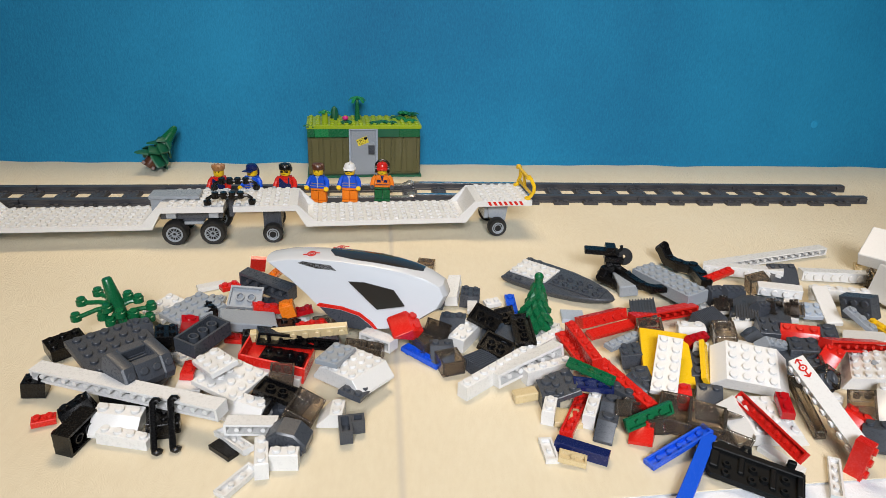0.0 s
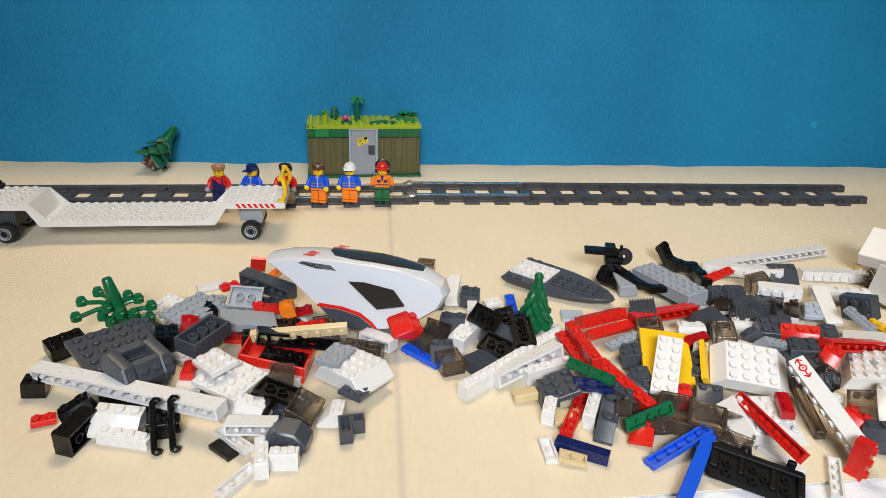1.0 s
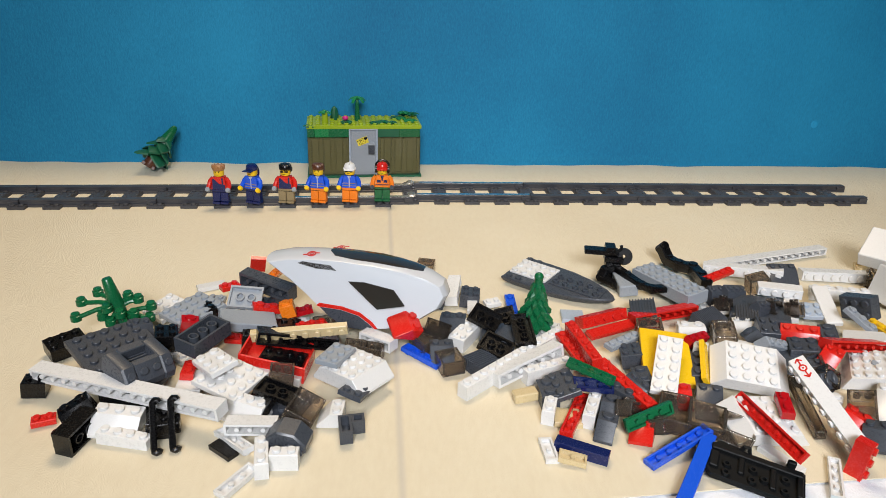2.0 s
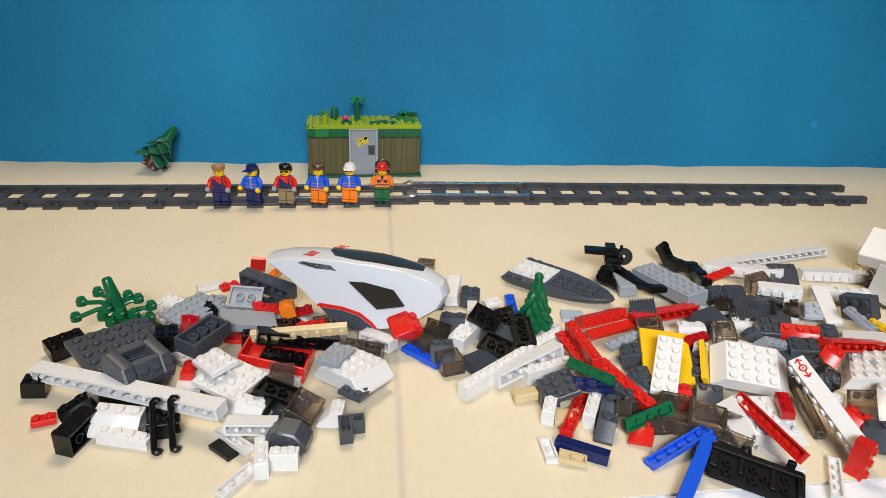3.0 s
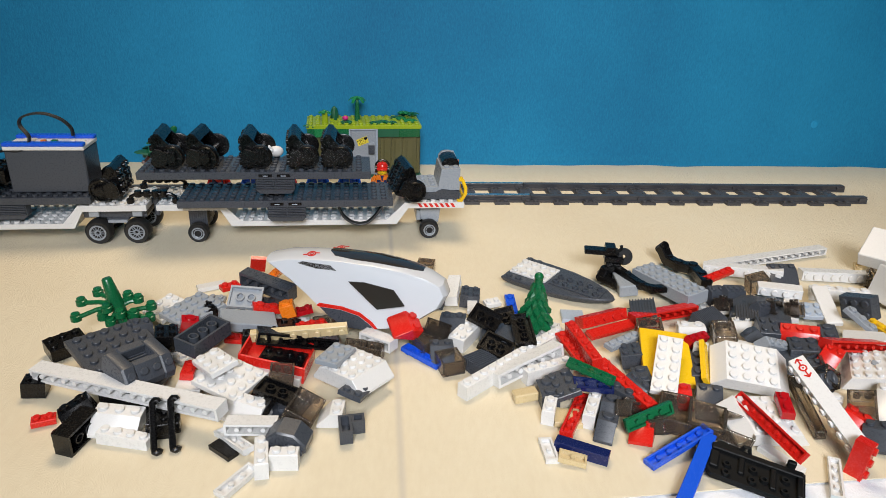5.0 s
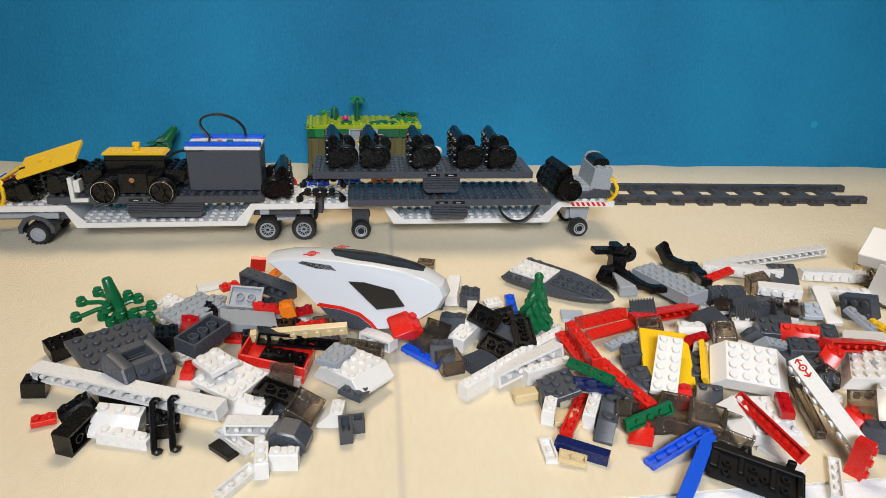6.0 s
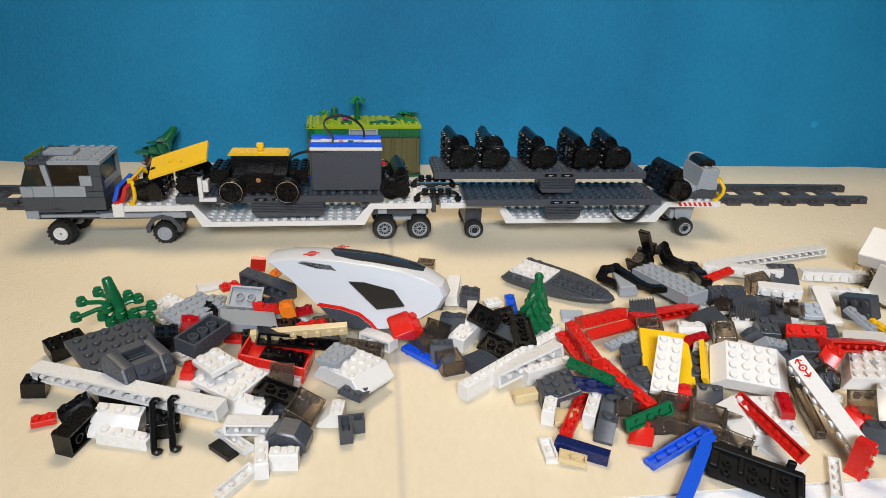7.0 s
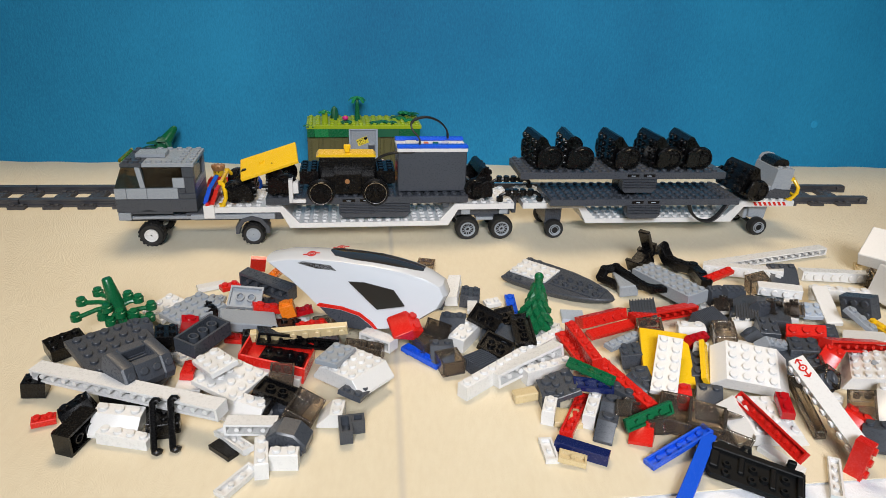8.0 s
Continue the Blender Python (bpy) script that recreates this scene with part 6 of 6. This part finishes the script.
lay("brick", "dark grey", 2, 2, 235.1, 371.0, 7.6, 3.5, -6.6, -14.2, sx=1.12, sy=0.99)
lay("brick", "dark grey", 1, 2, 261.3, 390.1, 7.5, 7.9, -10.1, -15.7, sx=1.34, sy=1.02)
lay("brick", "dark grey", 3, 2, 310.7, 437.1, 13.4, 96.3, -20.1, -62.6, sx=0.98, sy=1.10)
lay("slope", "dark grey", 2, 1, 231.0, 345.0, 5.4, 51.2, 8.6, 33.1, sx=0.97, sy=1.32)
lay("brick", "light grey", 8, 3, 175.8, 463.8, 6.3, 3.9, -2.7, -61.9, sx=0.92, sy=0.85)
lay("block", "light grey", 2, 3, 144.7, 471.4, 2.2, 4.5, -8.3, 1.2, sx=0.92, sy=1.03)
lay("plate", "pale grey", 3, 2, 248.8, 449.2, 5.3, 2.3, -9.3, -18.2, sx=0.81, sy=1.00)
lay("plate", "pale grey", 2, 2, 272.0, 433.0, 7.2, 9.6, -7.4, -16.6, sx=0.83, sy=1.07)
lay("dslope", "white", 4, 4, 272.7, 354.9, 4.2, 2.4, -15.8, -24.9, sx=0.76, sy=1.05)
lay("tile", "white", 4, 2, 289.2, 389.9, 10.9, -1.3, -14.4, -30.9, sx=1.00, sy=0.99)
lay("plate", "light grey", 3, 1, 290.3, 407.2, 15.2, -1.7, 21.6, -55.1, sx=1.00, sy=0.96)
lay("plate", "yellow", 3, 1, 302.3, 399.7, 13.3, 22.9, -7.9, -91.3, sx=1.11, sy=0.73)
lay("plate", "tan", 2, 2, 364.5, 526.5, 1.4, 4.0, -4.9, -24.1, sx=0.93, sy=1.06)
lay("slope", "white", 2, 2, 173.2, 398.5, 1.1, -0.9, -3.6, -7.3, sx=1.16, sy=0.97)
lay("plate", "white", 2, 2, 172.4, 382.5, 1.1, -4.6, 1.4, -17.5, sx=0.78, sy=1.17)
lay("brick", "dark grey", 1, 3, 161.8, 353.0, 1.9, 5.1, -7.3, -15.1, sx=1.02, sy=1.06)
lay("slope", "white", 3, 2, 215.3, 406.4, 2.1, -0.0, -11.1, -16.4, sx=0.82, sy=0.97)
lay("brick", "light grey", 3, 1, 211.2, 373.6, 10.7, 34.9, 21.5, 26.3, sx=0.87, sy=0.87)
lay("plate", "white", 3, 2, 204.8, 441.3, 2.4, -1.0, -10.4, -25.5, sx=0.96, sy=0.98)
lay("brick", "white", 5, 1, 308.9, 464.6, 2.7, 1.9, -6.5, -20.1, sx=1.03, sy=1.02)
lay("block", "dark grey", 6, 4, 232.6, 429.7, 2.6, 1.7, -5.3, -22.8, sx=0.84, sy=1.12)
lay("block", "dark grey", 4, 5, 231.7, 361.0, 1.3, 2.7, -1.0, -21.0, sx=0.99, sy=0.94)
lay("block", "white", 5, 6, 195.5, 362.0, 1.6, -0.0, -4.6, -18.7, sx=0.88, sy=0.91)
lay("block", "dark grey", 3, 4, 157.7, 370.1, 0.7, 1.2, -0.7, -17.0, sx=0.89, sy=1.08)
lay("slope", "light grey", 2, 3, 272.7, 349.4, 2.6, 10.0, -3.7, -29.5, sx=0.85, sy=0.94)
lay("slope", "dark grey", 2, 2, 239.9, 292.6, 2.1, 1.3, -13.5, -30.6, sx=0.90, sy=1.08)
lay("slope", "white", 2, 3, 263.6, 321.6, 3.6, 6.7, -16.8, -36.1, sx=0.84, sy=1.12)
lay("plate", "black", 4, 2, -95.9, 345.8, 5.5, 4.5, 5.9, -7.1, sx=0.86, sy=1.07)
lay("shell", "smoke", 2, 2, -90.1, 318.3, 8.7, -2.9, 7.7, 10.2, sx=0.87, sy=0.93)
lay("plate", "light grey", 2, 1, -162.9, 426.3, 1.5, 1.3, 2.6, 0.1, sx=0.74, sy=0.97)
lay("brick", "black", 1, 2, -155.6, 394.6, 5.9, -4.9, -0.6, 27.3, sx=0.94, sy=0.96)
lay("tile", "white", 2, 2, -144.3, 323.6, 2.1, 0.9, -1.7, 14.9, sx=0.83, sy=1.02)
lay("plate", "white", 2, 2, -97.2, 389.6, 3.7, 0.3, 2.8, 14.9, sx=1.19, sy=1.02)
lay("shell", "smoke", 2, 2, -76.4, 382.9, 3.9, 1.3, 2.3, 21.6, sx=0.93, sy=1.02)
lay("brick", "red", 3, 1, -83.8, 376.2, 5.7, -2.2, 3.8, 28.9, sx=0.83, sy=0.96)
lay("plate", "red", 2, 1, -131.3, 371.1, 3.3, 3.4, 1.3, -1.5, sx=0.93, sy=0.99)
lay("brick", "red", 1, 1, 99.7, 341.9, 5.4, 1.9, -4.1, 4.0, sx=1.36, sy=0.97)
lay("slope", "dark grey", 2, 2, 112.9, 327.6, 3.8, -9.7, 19.1, -42.1, sx=0.95, sy=0.88)
lay("brick", "white", 1, 1, 166.6, 366.0, 7.2, 2.4, -1.7, -20.9, sx=1.14, sy=1.04)
lay("slope", "dark grey", 2, 2, 236.4, 354.0, 2.4, 3.4, -17.5, -13.9, sx=0.72, sy=1.00)
lay("shell", "smoke", 1, 2, 236.3, 356.6, 5.7, 7.4, -16.4, -12.6, sx=1.38, sy=1.01)
lay("shell", "dark smoke", 2, 2, 234.1, 345.5, 6.7, 27.3, 33.7, -9.8, sx=0.75, sy=0.72)
lay("brick", "white", 1, 1, 231.3, 323.2, 1.0, 0.4, -1.2, -33.0, sx=1.04, sy=1.00)
lay("shell", "smoke", 1, 2, 350.7, 494.7, 4.3, 11.4, 8.4, -31.1, sx=1.05, sy=1.08)
lay("plate", "white", 3, 1, 326.2, 473.0, 2.4, 2.2, -9.1, -15.0, sx=1.08, sy=0.97)
linkage("coupler_arm", [(137.1, 470.2, 6.0), (126.6, 480.4, 6.5), (130.0, 483.9, 12.0), (139.0, 484.7, 14.0), (145.3, 472.7, 13.0), (152.9, 458.6, 12.0), (159.9, 452.5, 12.0), (175.9, 455.7, 12.0), (179.6, 448.7, 10.0), (182.1, 440.3, 5.0)], "black jointed toy coupler arm draped over a grey brick")
linkage("coupler_arm", [(187.6, 525.9, 16.0), (191.5, 518.1, 8.0), (196.8, 507.2, 8.0), (207.1, 502.5, 8.0), (208.7, 486.6, 8.0), (208.6, 473.3, 8.0)], "black jointed toy coupler arm standing behind the grey brick", 9, 8)
BRACKET = bracket_stand(P(137, 492, 1.0, 0, 0, 0))
BRACKET.scale = (1.35, 1.35, 1.35)
WEDGE = lay("slope", "red", 3, 2, 242.9, 391.0, 6.0, 18, -8, -24)
s = Shape().lathe([(1.5, 0), (1.5, 0.25), (2.5, 0.25), (2.5, 0)], None, 20, False)
s.lathe([(0.6, 0), (0.6, 0.25)], None, 10)
for k in (0, 1):
    a = Matrix.Rotation(math.pi * k, 4, "Z")
    s.box(2.6, -0.45, 0, 6.2, 0.45, 0.25, 0.05, a)
    for w in (-1, 1):
        s.box(-3.0, -0.45, 0, 0.2, 0.45, 0.25, 0.05, a @ Matrix.Translation((6.6, 0, 0)) @ Matrix.Rotation(w * 0.85, 4, "Z"))
part("emblem", s, "red", BEAM, "red ring and arrow emblem", m=P(-24, 4.0, 4.8, -90, 0, 0))
s = Shape()
for x in (-3.6, 3.6):
    s.lathe([(1.9, 0), (1.9, 0.25), (2.6, 0.25), (2.6, 0)], Matrix.Translation((x, 0, 0)), 18, False)
s.tube([(-3.6, 0, 0.2), (-1.4, 4, 0.2), (2.6, 4, 0.2), (3.6, 0, 0.2)], 0.35, 6).tube([(-1.4, 4, 0.2), (0, 0, 0.2), (2.6, 4, 0.2)], 0.35, 6).tube([(2.6, 4, 0.2), (2.2, 5.6, 0.2), (3.6, 6, 0.2)], 0.35, 6)
part("wheel_mark", s, "white", STICKER, "white bicycle mark", m=P(1, -2, 3.3))
# ---------------------------------------------------------------- what moves
REAR_ROWS = [
    (0.0, -149.8, 539.2, 10.10),
    (0.1, -150.4, 539.8, 9.88),
    (0.2, -196.2, 532.8, 9.66),
    (0.3, -196.3, 533.5, 9.44),
    (0.4, -244.5, 526.1, 9.22),
    (0.5, -288.3, 520.6, 9.00),
    (0.6, -288.4, 521.4, 8.76),
    (0.7, -331.1, 517.7, 8.52),
    (0.8, -331.3, 518.5, 8.28),
    (0.9, -371.1, 515.3, 8.04),
    (1.0, -371.7, 516.1, 7.80),
    (1.1, -422.7, 511.4, 7.40),
    (1.2, -457.8, 508.6, 7.00),
    (1.3, -458.0, 510.0, 6.60),
    (1.4, -489.8, 507.7, 6.20),
    (1.5, -490.2, 509.1, 5.80),
    (1.6, -524.9, 506.3, 5.40),
    (1.7, -525.0, 507.8, 5.00),
    (2.0, -665.0, 493.8, 5.00),
    (2.3, -725.0, 487.8, 4.80),
    (2.6, -725.0, 487.8, 4.80),
    (2.9, -700.0, 490.0, 4.40),
    (3.1, -650.0, 494.0, 4.10),
    (3.2, -585.7, 498.2, 4.00),
    (3.3, -585.2, 497.3, 4.25),
    (3.4, -585.1, 496.4, 4.50),
    (3.5, -547.1, 500.0, 4.75),
    (3.6, -547.0, 499.1, 5.00),
    (3.7, -459.7, 513.0, 5.70),
    (3.8, -410.5, 516.4, 6.40),
    (3.9, -410.5, 513.9, 7.10),
    (4.0, -360.9, 517.2, 7.80),
    (4.1, -360.9, 516.7, 7.92),
    (4.2, -333.6, 519.1, 8.04),
    (4.3, -333.5, 518.7, 8.16),
    (4.4, -333.5, 518.3, 8.28),
    (4.5, -294.5, 521.8, 8.40),
    (4.6, -294.6, 522.0, 8.35),
    (4.7, -258.6, 527.4, 8.29),
    (5.0, -214.0, 534.5, 8.15),
    (5.3, -172.0, 541.0, 8.0),
    (5.55, -138.0, 546.5, 7.85),
    (5.8, -102.7, 552.0, 7.71),
    (5.9, -102.8, 552.2, 7.65),
    (6.0, -74.3, 555.0, 7.60),
    (6.1, -74.4, 555.2, 7.54),
    (6.2, -44.6, 558.1, 7.48),
    (6.3, -44.7, 558.3, 7.42),
    (6.4, -44.7, 558.6, 7.36),
    (6.5, -13.6, 561.6, 7.30),
    (6.6, -13.6, 561.6, 7.30),
    (6.7, 4.8, 564.2, 7.30),
    (6.8, 4.8, 564.2, 7.30),
    (6.9, 5.3, 564.2, 7.30),
    (7.0, 28.1, 567.4, 7.30),
    (7.1, 28.4, 567.3, 7.35),
    (7.2, 56.1, 570.8, 7.40),
    (7.3, 56.1, 570.6, 7.45),
    (7.4, 56.2, 570.4, 7.50),
    (7.5, 75.0, 572.8, 7.55),
    (7.6, 75.1, 572.6, 7.60),
    (7.7, 75.1, 572.4, 7.65),
    (7.8, 102.8, 575.9, 7.70),
    (7.9, 102.8, 575.8, 7.75),
    (8.0, 102.8, 575.6, 7.80),
]
# where the loads wait beside the line, out of sight, before they are lifted on
PARK = {"rear": P(-1000, 690, -14), "front": P(-1330, 650, -14)}


def rear_pose(row):
    return P(row[1], row[2], 0, 0, 0, row[3])


def front_pose(row):
    t, x, y, w = row
    turn = -1.0 + 1.6 * min(t, 6.0) / 6.0 + max(0.0, t - 6.0) * 0.2
    a, b_ = radians(w), radians(w + turn)
    hx, hy = x - 38 * math.cos(a), y - 38 * math.sin(a)
    return P(hx - 318 * math.cos(b_), hy - 318 * math.sin(b_), 0, 0, 0, w + turn)


def motions():
    rear = [(r_[0], rear_pose(r_)) for r_ in REAR_ROWS]
    front = [(r_[0], front_pose(r_)) for r_ in REAR_ROWS]
    walk(REAR, rear)
    walk(FRONT, front)
    walk(TRUCK, front)
    for ob, carrier, m in CARGO:
        rows = [(0.0, PARK[carrier] @ m), (2.25, PARK[carrier] @ m), (2.35, P(0, 0, 120) @ PARK[carrier] @ m)]
        path = rear if carrier == "rear" else front
        at = [q for t, q in path if t == 2.6][0]
        rows += [(2.5, P(0, 0, 120) @ at @ m)]
        rows += [(t, q @ m) for t, q in path if t >= 2.6]
        walk(ob, rows)
    for ob, x, y, r_, parent in WHEELS:
        path = rear if parent == REAR else front
        rows, angle, last = [], 0.0, None
        for k in range(241):
            t = k / 30
            i = max(j for j in range(len(path)) if path[j][0] <= t + 1e-6)
            j = min(i + 1, len(path) - 1)
            span = path[j][0] - path[i][0]
            u = 0 if span == 0 else (t - path[i][0]) / span
            px = path[i][1].translation.x * (1 - u) + path[j][1].translation.x * u
            if last is not None:
                angle += max(-80.0, min(80.0, math.degrees((px - last) / (r_ * MM))))
            last = px
            rows.append((t, P(x, y, r_, 0, angle, 0)))
        walk(ob, rows)

    walk(BRACKET, [(0.0, P(137, 492, 1.0, 0, 0, -6)), (5.9, P(137, 492, 1.0, 0, 0, -6)), (6.03, P(141, 494, 2.0, 0, 4, 18)), (6.1, P(141, 494, 2.0, 0, 4, 18)), (6.2, P(159, 503, 4.5, -8, 62, 36)), (8.0, P(159, 503, 4.5, -8, 62, 36))])
    walk(WEDGE, [(0.0, P(242.9, 391.0, 6.0, 18, -8, -24)), (6.03, P(242.9, 391.0, 6.0, 18, -8, -24)), (6.2, P(246.5, 391.0, 8.0, 42, -10, -20)), (8.0, P(246.5, 391.0, 8.0, 42, -10, -20))])


motions()
